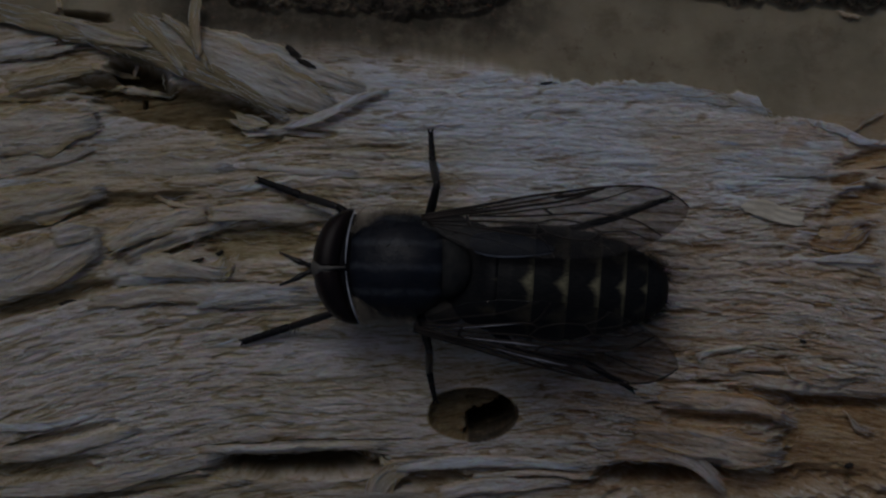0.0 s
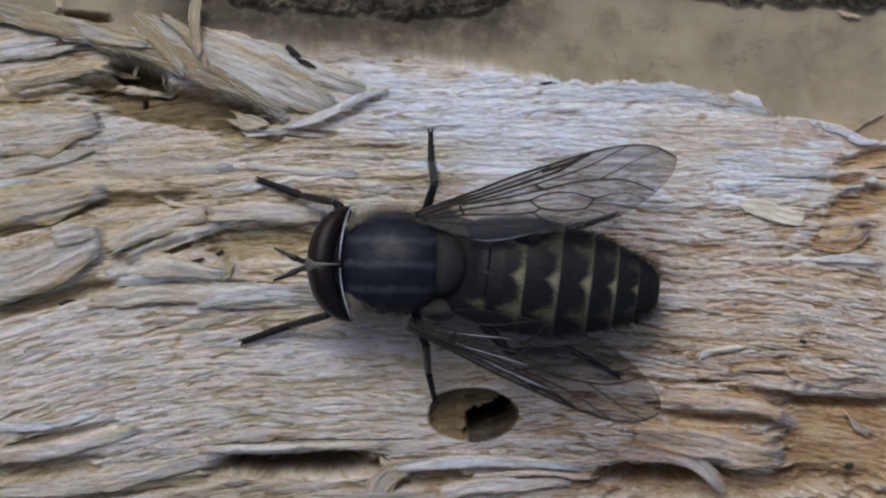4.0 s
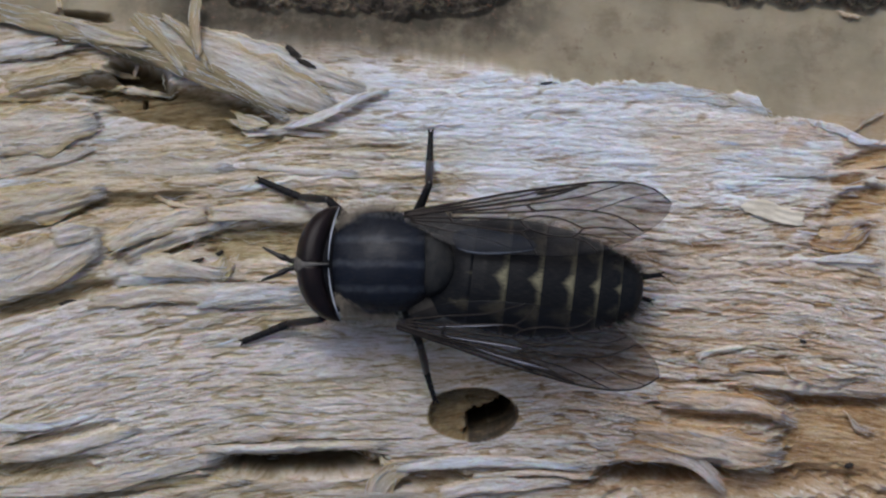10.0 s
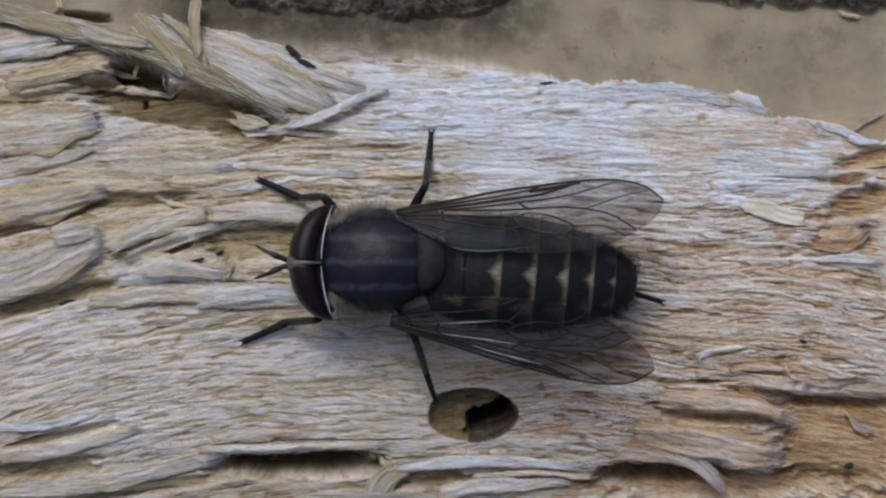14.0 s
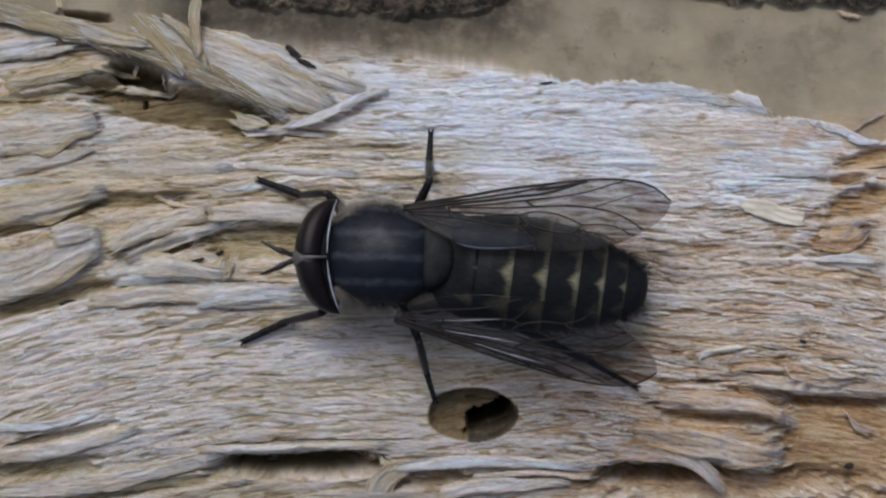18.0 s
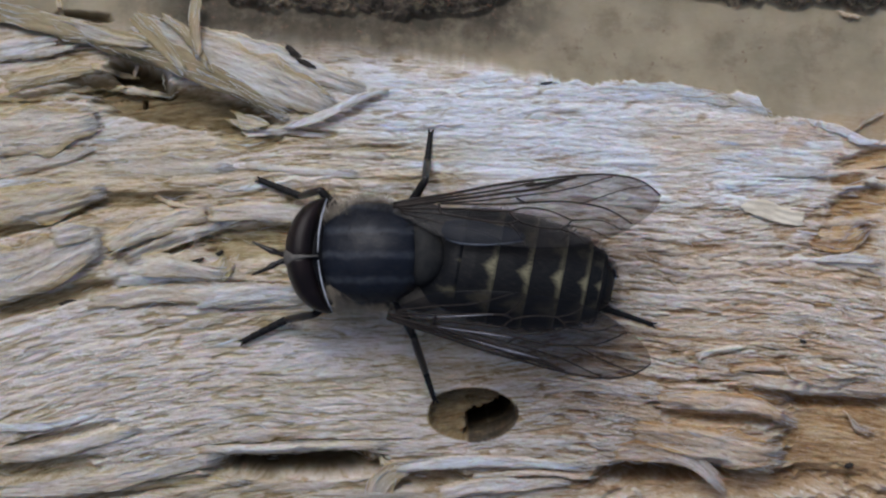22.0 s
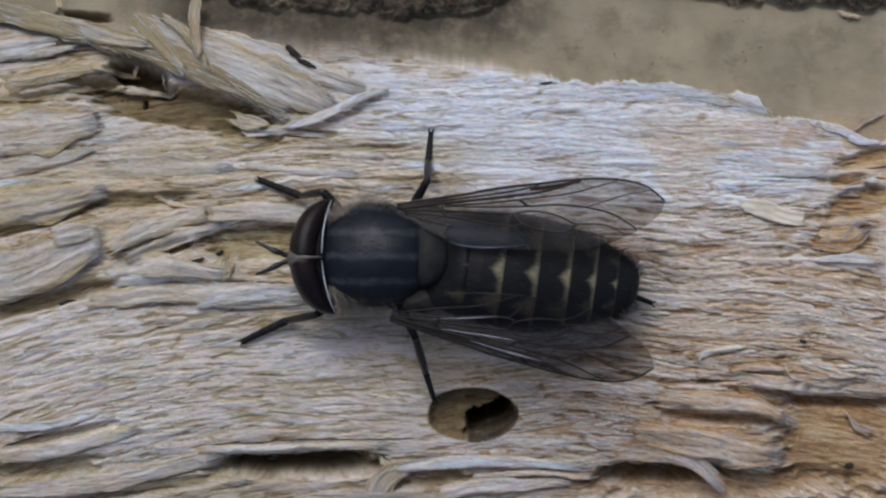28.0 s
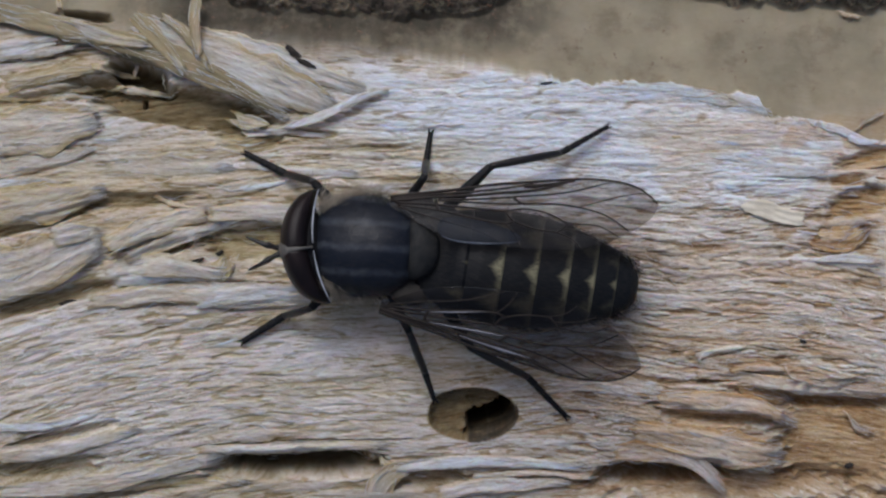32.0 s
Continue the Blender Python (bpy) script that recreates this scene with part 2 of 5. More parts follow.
WOOD = weathered_wood()
BARK = plain("dark_bark", (0.028, 0.022, 0.017), (0.13, 0.095, 0.07), 1.4, 0.9, 0.0004)
FRESH = plain("fresh_cream_wood", (0.62, 0.56, 0.44), (0.84, 0.80, 0.70), 1.2, 0.75, 0.00008, (0.5, 2, 1))
SOIL = plain("forest_soil", (0.03, 0.022, 0.015), (0.09, 0.07, 0.045), 0.05, 0.95, 0.01)
CRUMB = plain("black_crumb", (0.012, 0.010, 0.009), (0.06, 0.05, 0.04), 2.0, 0.85, 0.0002)
COAT = thorax_coat()
SCUTE = plain("scutellum_grey", (0.014, 0.016, 0.018), (0.038, 0.037, 0.035), 1.6, 0.6, 0.00008, Specular_IOR_Level=0.15)
SCALE = plain("calypter_tan", (0.022, 0.020, 0.018), (0.085, 0.077, 0.066), 1.3, 0.45, 0.00004, Specular_IOR_Level=0.3)
BANDS = tergite_coat()
FILM = wing_film()
VEIN = plain("wing_vein", (0.016, 0.013, 0.012), (0.034, 0.026, 0.022), 2.0, 0.5, 0.00001, Specular_IOR_Level=0.2)
EYE = compound_eye()
RIM = plain("pale_eye_rim", (0.34, 0.37, 0.43), (0.58, 0.62, 0.70), 3.0, 0.6, 0.00002)
FRONS = plain("grey_frons", (0.06, 0.057, 0.053), (0.17, 0.16, 0.145), 2.2, 0.6, 0.00003)
SHELL = plain("black_chitin", (0.005, 0.005, 0.006), (0.013, 0.013, 0.015), 2.5, 0.55, 0.00003, Specular_IOR_Level=0.22)
SHIN = plain("brown_chitin", (0.006, 0.006, 0.007), (0.018, 0.014, 0.013), 1.2, 0.42, 0.00003)
FUZZ = plain("pale_hair", (0.22, 0.19, 0.15), (0.42, 0.38, 0.32), 1.0, 0.7, 0.00001)
SHINE = plain("vein_highlight", (0.16, 0.16, 0.19), (0.42, 0.42, 0.48), 0.8, 0.25, 0.00002)
GLINT = plain("blue_rim_glint", (0.025, 0.036, 0.06), (0.10, 0.13, 0.19), 0.8, 0.35, 0.00002)
# the lobe's blue is reflected sky put into its base colour
LOBE = plain("smoky_lobe", (0.008, 0.013, 0.024), (0.030, 0.042, 0.068), 0.8, 0.42, 0.0001, Specular_IOR_Level=0.2, Alpha=0.32)

# ---- the log ----
R_LOG = 50.0


def flow(x, y):
    """Along and across the grain, in mm: it bends up at one end of the piece and down at the other."""
    low = smooth(3.0, -4.0, y)
    bend = -0.0075 * np.clip(-x - 4, 0, None) ** 2 * (0.35 + 0.65 * low) - 0.0035 * np.clip(x - 4, 0, None) ** 2 * low
    bend = bend - 0.004 * np.clip(x - 8, 0, None) ** 2 * smooth(2, 8, y)
    across = y - bend
    across = across + 0.25 * grain_noise(x * 0.14, y * 0.22, 3) + 0.04 * grain_noise(x * 0.4, y * 0.7, 4)
    return x + 0.15 * y, across


def dent_mask(x, y, at, half, turn, edge=0.25, wob=0.16, seed=1):
    """1 inside a long hollow, 0 outside, with a ragged rim."""
    c, s = math.cos(radians(turn)), math.sin(radians(turn))
    dx, dy = x - at[0], y - at[1]
    a, b = (c * dx + s * dy) / half[0], (-s * dx + c * dy) / half[1]
    r = (np.abs(a) ** 3 + np.abs(b) ** 3) ** (1 / 3) + wob * grain_noise(x * 0.9, y * 2.6, seed) + wob * 0.6 * grain_noise(x * 2.2, y * 6, seed + 1)
    return smooth(1 + edge, 1 - edge, r)


# hollows: centre, half length and half width, turn, depth, ochre, brown; the brown paints their shade
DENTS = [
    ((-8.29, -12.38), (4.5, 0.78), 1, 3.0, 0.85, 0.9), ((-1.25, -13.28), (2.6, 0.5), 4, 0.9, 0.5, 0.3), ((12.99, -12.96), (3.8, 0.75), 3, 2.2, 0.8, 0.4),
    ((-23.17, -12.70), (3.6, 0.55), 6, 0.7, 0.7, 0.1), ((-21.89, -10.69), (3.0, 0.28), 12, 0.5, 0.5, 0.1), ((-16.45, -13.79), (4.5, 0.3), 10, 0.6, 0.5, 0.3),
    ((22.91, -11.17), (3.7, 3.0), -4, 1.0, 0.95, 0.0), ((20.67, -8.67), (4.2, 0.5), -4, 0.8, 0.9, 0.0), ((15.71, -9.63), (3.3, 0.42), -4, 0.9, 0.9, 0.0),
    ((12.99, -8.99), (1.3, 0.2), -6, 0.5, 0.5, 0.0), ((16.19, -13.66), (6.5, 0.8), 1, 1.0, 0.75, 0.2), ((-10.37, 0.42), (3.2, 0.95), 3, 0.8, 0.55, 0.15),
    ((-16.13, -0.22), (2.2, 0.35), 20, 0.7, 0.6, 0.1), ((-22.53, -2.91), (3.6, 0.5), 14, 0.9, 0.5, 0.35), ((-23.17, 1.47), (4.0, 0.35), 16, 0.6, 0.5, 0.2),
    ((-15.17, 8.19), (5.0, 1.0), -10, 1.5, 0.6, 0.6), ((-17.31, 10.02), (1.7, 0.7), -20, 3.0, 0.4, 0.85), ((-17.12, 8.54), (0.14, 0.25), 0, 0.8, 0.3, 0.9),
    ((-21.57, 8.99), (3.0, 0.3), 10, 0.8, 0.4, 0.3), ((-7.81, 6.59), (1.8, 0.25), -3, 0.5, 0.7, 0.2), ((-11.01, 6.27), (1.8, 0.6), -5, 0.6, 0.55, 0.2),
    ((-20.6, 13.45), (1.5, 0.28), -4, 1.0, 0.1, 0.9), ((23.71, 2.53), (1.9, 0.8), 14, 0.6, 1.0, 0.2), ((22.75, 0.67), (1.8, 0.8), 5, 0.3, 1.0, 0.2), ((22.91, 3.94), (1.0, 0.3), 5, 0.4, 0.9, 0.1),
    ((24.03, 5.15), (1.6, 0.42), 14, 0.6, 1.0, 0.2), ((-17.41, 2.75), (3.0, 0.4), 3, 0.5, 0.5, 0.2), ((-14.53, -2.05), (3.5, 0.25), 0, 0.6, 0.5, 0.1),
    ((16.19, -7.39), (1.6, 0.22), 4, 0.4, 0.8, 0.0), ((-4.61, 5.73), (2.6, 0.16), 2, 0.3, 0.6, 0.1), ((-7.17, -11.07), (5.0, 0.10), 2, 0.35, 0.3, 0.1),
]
HOLE, HOLE_HALF = (1.63, -9.41), (2.48, 1.5)


def band_edge(x):
    """Where the torn fibre layer ends and the smooth old face begins."""
    e = np.interp(x, [-60, -13, -8, -2, 4, 8.5, 12.5, 18, 18.6, 21.5, 24.8, 60], [13.5, 12.2, 11.3, 10.8, 9.9, 9.5, 9.45, 8.7, 7.6, 7.3, 6.0, 4.0])
    return e + 0.18 * grain_noise(x * 1.3, x * 0 + 2, 8) + 0.10 * grain_noise(x * 5, x * 0, 9)


def bored_shaft(x, y):
    """1 where the bored hole drops down into the log."""
    a, b = (x - HOLE[0]) / HOLE_HALF[0], (y - HOLE[1]) / HOLE_HALF[1]
    jag = 0.14 * grain_noise(x * 2.1, y * 2.1, 91) + 0.09 * grain_noise(x * 5, y * 5, 92)
    brink = -0.10 + 0.42 * smooth(0.05, 0.75, a)
    return smooth(-0.12, -0.02, a + 0.6 * jag) * smooth(0.09, -0.09, b - brink + jag * 1.3)


def log_face(x, y, fine=True):
    """Height over the round log (mm) and tone of the wood, with painted shade, at x, y."""
    shape, x, y = np.shape(x), np.atleast_1d(np.asarray(x, float)), np.atleast_1d(np.asarray(y, float))
    u, v = flow(x, y)
    soft = 0.7 * smooth(9, 1, x)
    band = smooth(-0.12 - 0.3 * soft, 0.25 + 1.2 * soft, y - band_edge(x)) * smooth(-12, 0, x) + 0.95 * smooth(-1.2, 1.2, y - band_edge(x)) * smooth(0, -12, x)
    band = np.clip(band, 0, 1)
    bare = np.maximum(dent_mask(x, y, DENTS[6][0], DENTS[6][1], -4, seed=42), dent_mask(x, y, DENTS[10][0], DENTS[10][1], 1, seed=50))
    rough = (1 - 0.985 * band) * (1 - 0.7 * bare)
    ridge = 1 - np.abs(grain_noise(u * 0.16, v * 1.5, 11))
    low = 1 - 0.45 * smooth(2, -8, x) * smooth(0, -4, y)
    h = low * rough * (0.12 * (ridge - 0.5) + 0.14 * grain_noise(u * 0.2, v * 0.8, 12))
    vv = v + 0.05 * grain_noise(u * 0.6, v * 1.6, 24) + 0.025 * grain_noise(u * 1.7, v * 3.5, 31)
    uu = u + 1.5 * grain_noise(v * 6.1, 0 * v, 30)
    left = smooth(-4, -16, x) * smooth(-4, 1, y)
    coarse = smooth(-13, -9, x) * smooth(5, -1, x) * smooth(7.5, 5, y) * smooth(-3, 1, y)  # open, stringy wood
    frayed = smooth(2, 10, x + 3 * grain_noise(x * 0.1, y * 0.15, 31)) * smooth(6.5, 2.5, y)
    strand = 0.42 * grain_noise(uu * 0.3, vv * 2.6, 13) + 0.45 * grain_noise(uu * 0.6, vv * 4.8, 14)
    calm = 0.6 + 0.2 * smooth(3, 6, y) * smooth(-3, 3, x) + 0.5 * frayed + 0.3 * coarse * (1 - frayed) - 0.2 * left
    crack = np.zeros_like(h)
    if fine:
        strand = strand + 0.45 * grain_noise(uu * 1.6, vv * 8.6, 15) + 0.36 * grain_noise(uu * 3.2, vv * 11, 25)
        crack = smooth(0.13, 0.02, np.abs(grain_noise(u * 0.22, vv * 1.7, 16))) * smooth(-0.1, 0.4, grain_noise(u * 0.4, v * 0.9, 26))
        crack = np.maximum(crack, 0.8 * smooth(0.14, 0.03, np.abs(grain_noise(uu * 0.5, vv * 3.3, 27))) * smooth(0.0, 0.5, grain_noise(u * 0.6, v * 1.3, 28)))
        dash = smooth(0.30, 0.55, grain_noise(uu * 1.3, vv * 5.6, 29)) * (1 - 0.7 * smooth(3, 6, y) * smooth(-3, 2, x))
    h = h + rough * calm * (0.108 + 0.03 * coarse) * strand
    h = h + 0.35 * left * grain_noise(u * 0.14, v * 0.7, 21) * rough
    if fine:
        h = h - (0.12 * crack * calm + 0.125 * calm * dash) * rough
        crack = np.maximum(crack, 0.85 * dash)
    h = h - 0.5 * band * smooth(-6, 4, x) - 0.25 * band + 0.06 * grain_noise(x * 0.4, y * 0.5, 17) * band
    zero = np.zeros_like(h)
    pale = smooth(-2.6, 0.8, y - 2.5 - 0.05 * x) * smooth(-9, -2, x) * (1 - band) * smooth(26, 20, x)
    pale = pale * (1 - 0.7 * smooth(0.0, 0.5, grain_noise(x * 0.22, y * 0.45, 33)))
    pale = np.clip(pale + (0.15 + 0.3 * left) * smooth(0.0, 0.5, grain_noise(u * 0.1, v * 0.6, 18)), 0, 1) * (1 - band)
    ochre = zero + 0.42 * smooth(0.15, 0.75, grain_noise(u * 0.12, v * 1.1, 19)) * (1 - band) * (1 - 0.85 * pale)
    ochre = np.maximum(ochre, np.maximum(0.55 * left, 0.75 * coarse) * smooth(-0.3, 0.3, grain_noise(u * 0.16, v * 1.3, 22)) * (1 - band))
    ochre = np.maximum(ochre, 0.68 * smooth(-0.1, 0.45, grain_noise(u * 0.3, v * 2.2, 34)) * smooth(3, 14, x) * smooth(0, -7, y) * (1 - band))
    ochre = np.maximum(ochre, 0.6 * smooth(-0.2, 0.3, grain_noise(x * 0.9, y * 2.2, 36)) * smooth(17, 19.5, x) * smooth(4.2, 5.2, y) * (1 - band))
    # ochre inner wood in cracks, also standing in for warm bounced light
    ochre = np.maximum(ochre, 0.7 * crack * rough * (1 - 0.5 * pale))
    brown = 0.16 * crack * rough + band * (0.98 - 0.04 * smooth(-8, 4, x))
    # ochre stain along the edge of the smooth face
    stain_shade = smooth(19.5, 22.5, x) * smooth(2.6, 0.6, np.abs(y - band_edge(x) - 0.6)) * smooth(-0.25, 0.35, grain_noise(x * 0.5, y * 0.8, 37)) * band
    ochre, brown = np.maximum(ochre, 0.85 * stain_shade), brown * (1 - 0.4 * stain_shade)
    brown = np.maximum(brown, (0.05 * left + 0.30 * smooth(-11, -13, y)) * (0.7 + 0.6 * grain_noise(x * 0.3, y * 0.6, 32)))
    # cracks take a lower tone, painting the shade between strands
    lift = np.clip(0.60 - 0.06 * left + 0.17 * smooth(0, -6, x) * smooth(-3, -5, y) * smooth(-11.5, -9.5, y) + 0.06 * smooth(0, -6, x) * smooth(-3, -5, y) + 0.08 * smooth(8, 14, x) * smooth(-6, -2, y) + 0.5 * strand * (0.75 + 0.4 * np.maximum(frayed, coarse)) - 0.38 * crack, 0, 1)
    lift = lift + (0.78 - lift) * band
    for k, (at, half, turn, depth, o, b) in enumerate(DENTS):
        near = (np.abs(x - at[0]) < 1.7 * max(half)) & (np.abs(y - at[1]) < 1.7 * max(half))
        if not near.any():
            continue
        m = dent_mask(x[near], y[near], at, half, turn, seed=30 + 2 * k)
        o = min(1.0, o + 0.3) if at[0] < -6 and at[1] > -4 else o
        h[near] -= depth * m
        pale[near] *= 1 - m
        # browner hollows also lose tone, painting the shade in them
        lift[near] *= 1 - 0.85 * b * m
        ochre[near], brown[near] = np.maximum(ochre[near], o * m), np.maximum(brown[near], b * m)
    a, b = (x - HOLE[0]) / HOLE_HALF[0], (y - HOLE[1]) / HOLE_HALF[1]
    r = np.sqrt(a * a + b * b) + 0.04 * grain_noise(x * 1.2, y * 1.2, 90)
    m = smooth(1.02, 0.965, r)
    shaft = bored_shaft(x, y)
    floor = 0.75 + 0.5 * smooth(-1, 0.2, a) + 0.25 * smooth(-0.8, 0.8, b) + 0.16 * grain_noise(x * 1.5, y * 1.5, 93) + (0.12 * grain_noise(x * 5, y * 5, 94) if fine else 0)
    h = h - m * (floor + 8.0 * shaft)
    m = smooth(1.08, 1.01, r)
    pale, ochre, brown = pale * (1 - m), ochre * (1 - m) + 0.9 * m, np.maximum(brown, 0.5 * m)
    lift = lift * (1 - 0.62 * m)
    return h.reshape(shape), np.stack([pale, np.clip(ochre, 0, 1), np.clip(brown, 0, 1), lift], -1).reshape(*shape, 4)


def bark_cover(x, y):
    """How far the old bark still covers the smooth face: 1 on it, and the shade painted on the wood below it."""
    rim = np.interp(x, [-60, -22, -17, -12, -9, -3, 2, 5, 13.5, 17, 23, 30], [15.5, 15.5, 15.0, 14.2, 13.75, 13.4, 13.75, 15.3, 15.0, 14.35, 14.1, 14.0])
    rim = rim + 0.3 * grain_noise(x * 0.7, y * 0.3, 95) + 0.18 * grain_noise(x * 2.3, y * 1.2, 96)
    return smooth(-0.12, 0.12, y - rim), smooth(-3.4, -0.6, y - np.minimum(rim, 14.0)) * smooth(-19, -14, x) * smooth(9, 3, x)


def top(x, y, fine=False):
    """Height of the log's upper side in mm."""
    x, y = np.asarray(x, float), np.asarray(y, float)
    return np.sqrt(R_LOG ** 2 - y ** 2) - R_LOG + log_face(x, y, fine)[0]


def make_log():
    xs = np.r_[np.linspace(-260, -30, 24), np.arange(-27, 27.01, 0.057), np.linspace(30, 260, 24)]
    fine = np.arcsin(np.arange(-15.8, 15.81, 0.057) / R_LOG)
    turn = np.r_[np.linspace(-math.pi, fine[0] - 0.03, 40), fine, np.linspace(fine[-1] + 0.03, math.pi, 40)[:-1]]
    a, x = np.meshgrid(turn, xs, indexing="ij")
    y = R_LOG * np.sin(a)
    h, tone = log_face(x, np.where(np.cos(a) > 0, y, 200 - y))
    cover, stain_shade = bark_cover(x, np.where(np.cos(a) > 0, y, 200 - y))
    h = h + cover * (0.45 + 0.45 * grain_noise(x * 0.9, y * 1.1, 97) + 0.25 * grain_noise(x * 2.6, y * 3.1, 98) + 0.1 * grain_noise(x * 7, y * 7, 99))
    # shade of the bored shaft, painted through the bark attribute
    pit_shade = bored_shaft(x, y) * (np.hypot((x - HOLE[0]) / HOLE_HALF[0], (y - HOLE[1]) / HOLE_HALF[1]) < 1.09) * (np.cos(a) > 0)
    r = R_LOG + h
    v = np.stack([x, r * np.sin(a), r * np.cos(a) - R_LOG], -1)
    u, w = flow(x, y)
    n, m = x.shape
    ring = [(i * m, ((i + 1) % n) * m) for i in range(n)]
    faces = grid_faces(n, m)[:, ::-1]
    seam = np.stack([np.r_[[0] * (m - 1)] + np.arange(m - 1), np.arange(1, m), (n - 1) * m + np.arange(1, m), (n - 1) * m + np.arange(m - 1)], -1)
    verts = np.vstack([v.reshape(-1, 3), [[xs[0], 0, -R_LOG], [xs[-1], 0, -R_LOG]]])
    me = bpy.data.meshes.new("fallen_log")
    caps = [[n * m, i, j] for i, j in ring] + [[n * m + 1, j + m - 1, i + m - 1] for i, j in ring]
    quads = np.vstack([faces, seam])
    me.vertices.add(len(verts))
    me.vertices.foreach_set("co", (verts * MM).astype(np.float32).ravel())
    loops = np.r_[quads.ravel(), np.array(caps).ravel()].astype(np.int32)
    me.loops.add(len(loops))
    me.loops.foreach_set("vertex_index", loops)
    sizes = np.r_[np.full(len(quads), 4), np.full(len(caps), 3)]
    me.polygons.add(len(sizes))
    me.polygons.foreach_set("loop_start", np.r_[0, np.cumsum(sizes)[:-1]].astype(np.int32))
    me.update(calc_edges=True)
    me.validate()
    me.shade_smooth()
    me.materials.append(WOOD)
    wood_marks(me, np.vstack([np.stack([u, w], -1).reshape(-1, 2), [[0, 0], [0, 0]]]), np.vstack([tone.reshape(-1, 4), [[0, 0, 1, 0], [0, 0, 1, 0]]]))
    # real bark plus painted shade: the shaft and the wood below the bark
    old = me.attributes.new("bark", "FLOAT", "POINT")
    old.data.foreach_set("value", np.r_[np.maximum(np.maximum(cover, 0.8 * stain_shade), 0.9 * pit_shade).ravel(), 1, 1].astype(np.float32))
    return tagged(new("fallen_log", me), "weathered barkless log of cream splintered wood with a bored hole", "log")


LOG = make_log()
g = bpy.data.meshes.new("ground")
bm = bmesh.new()
bmesh.ops.create_grid(bm, x_segments=80, y_segments=80, size=60)
for q in bm.verts:
    d = q.co.xy.length
    q.co *= 0.02 + 0.98 * min(1, d / 60) ** 1.5
    q.co.z = -0.0995 + 0.01 * noise.noise(q.co * 3) * min(1, d)
bm.to_mesh(g)
bm.free()
g.materials.append(SOIL)
g.shade_smooth()
tagged(new("ground", g), "dark brown forest soil under the log", "ground", kind="structure")


# ---- splinters and flakes torn up from the log ----
def sliver(name, path, width, thick=0.4, lift=(0.1, 0.1), tone=(0.2, 0.1, 0.0), curl=0.0, ragged=0.5, label="", seed=0, parent=LOG, crown=0.12):
    """A torn strip of wood: path in mm on the plan, width along it, height of its two ends over the log, ragged tips."""
    length = sum(math.dist(a, b) for a, b in zip(path, path[1:]))
    n = int(np.clip(length / 0.11, 12, 120))
    m = int(np.clip(max(width) / 0.09, 7, 40))
    c = curve_through(path, n)
    d = np.gradient(c, axis=0)
    d /= np.linalg.norm(d, axis=1)[:, None]
    side = np.stack([-d[:, 1], d[:, 0]], -1)
    t, s = np.meshgrid(np.linspace(0, 1, n), np.linspace(-1, 1, m), indexing="ij")
    k = s[0] * max(width) * 3.1 + seed * 17.3
    pull = ragged / length
    a0, a1 = pull * (0.5 + 0.5 * grain_noise(k, k * 0, 41)), pull * (0.5 + 0.5 * grain_noise(k, k * 0 + 5, 42))
    t = a0[None] + t * (1 - a0 - a1)[None]
    q = np.linspace(0, 1, n)
    cx, cy = np.interp(t, q, c[:, 0]), np.interp(t, q, c[:, 1])
    nx, ny = np.interp(t, q, side[:, 0]), np.interp(t, q, side[:, 1])
    w = np.interp(t, np.linspace(0, 1, len(width)), width) / 2
    w = w * (1 + 0.20 * grain_noise(t * length * 0.8, s * 0 + np.sign(s) * 3, seed + 50)) + 0.04 * grain_noise(t * length * 4.5, np.sign(s) * 3, seed + 51) * np.abs(s)
    x, y = cx + nx * s * w, cy + ny * s * w
    across, along = s * w, t * length
    base = top(cx, cy) * 0.6 + top(x, y) * 0.4
    if name == "curl":  # springs clear of the hollow below it
        base = np.sqrt(R_LOG ** 2 - y ** 2) - R_LOG
    z = base + 0.75 * np.interp(t, np.linspace(0, 1, len(lift)), lift)
    z = z + crown * thick * (1 - s * s) + curl * (t ** 3)
    lane = along + 1.5 * grain_noise(across * 6.1, 0 * across, seed + 63)
    groove = 0.5 * grain_noise(lane * 0.35 + seed, across * 2.6, seed + 60) + 0.45 * grain_noise(lane * 0.7, across * 4.8, seed + 61) + 0.4 * grain_noise(lane * 1.5, across * 8.5, seed + 62)
    z = z + min(thick, 0.4) * (0.4 if cx.mean() > 2 else 0.25) * groove
    edge = np.clip((1 - np.abs(s)) * 4, 0, 1) * np.clip(np.minimum(t - a0[None], 1 - a1[None] - t) * length / 0.3, 0.05, 1)
    under = z - thick * (0.12 + 0.88 * edge) - 0.02
    v = np.vstack([np.stack([x, y, z], -1).reshape(-1, 3), np.stack([x, y, under], -1).reshape(-1, 3)])
    f = grid_faces(n, m)
    N = n * m
    b = []
    for i in range(n - 1):
        b += [[i * m, (i + 1) * m, N + (i + 1) * m, N + i * m], [(i + 1) * m + m - 1, i * m + m - 1, N + i * m + m - 1, N + (i + 1) * m + m - 1]]
    for j in range(m - 1):
        b += [[j + 1, j, N + j, N + j + 1], [(n - 1) * m + j, (n - 1) * m + j + 1, N + (n - 1) * m + j + 1, N + (n - 1) * m + j]]
    faces = np.vstack([f[:, ::-1], f + N, np.array(b)[:, ::-1]]).tolist()
    gr = np.stack([along + seed * 7.7, across + seed * 3.3], -1).reshape(-1, 2)
    gr = np.vstack([gr, gr])
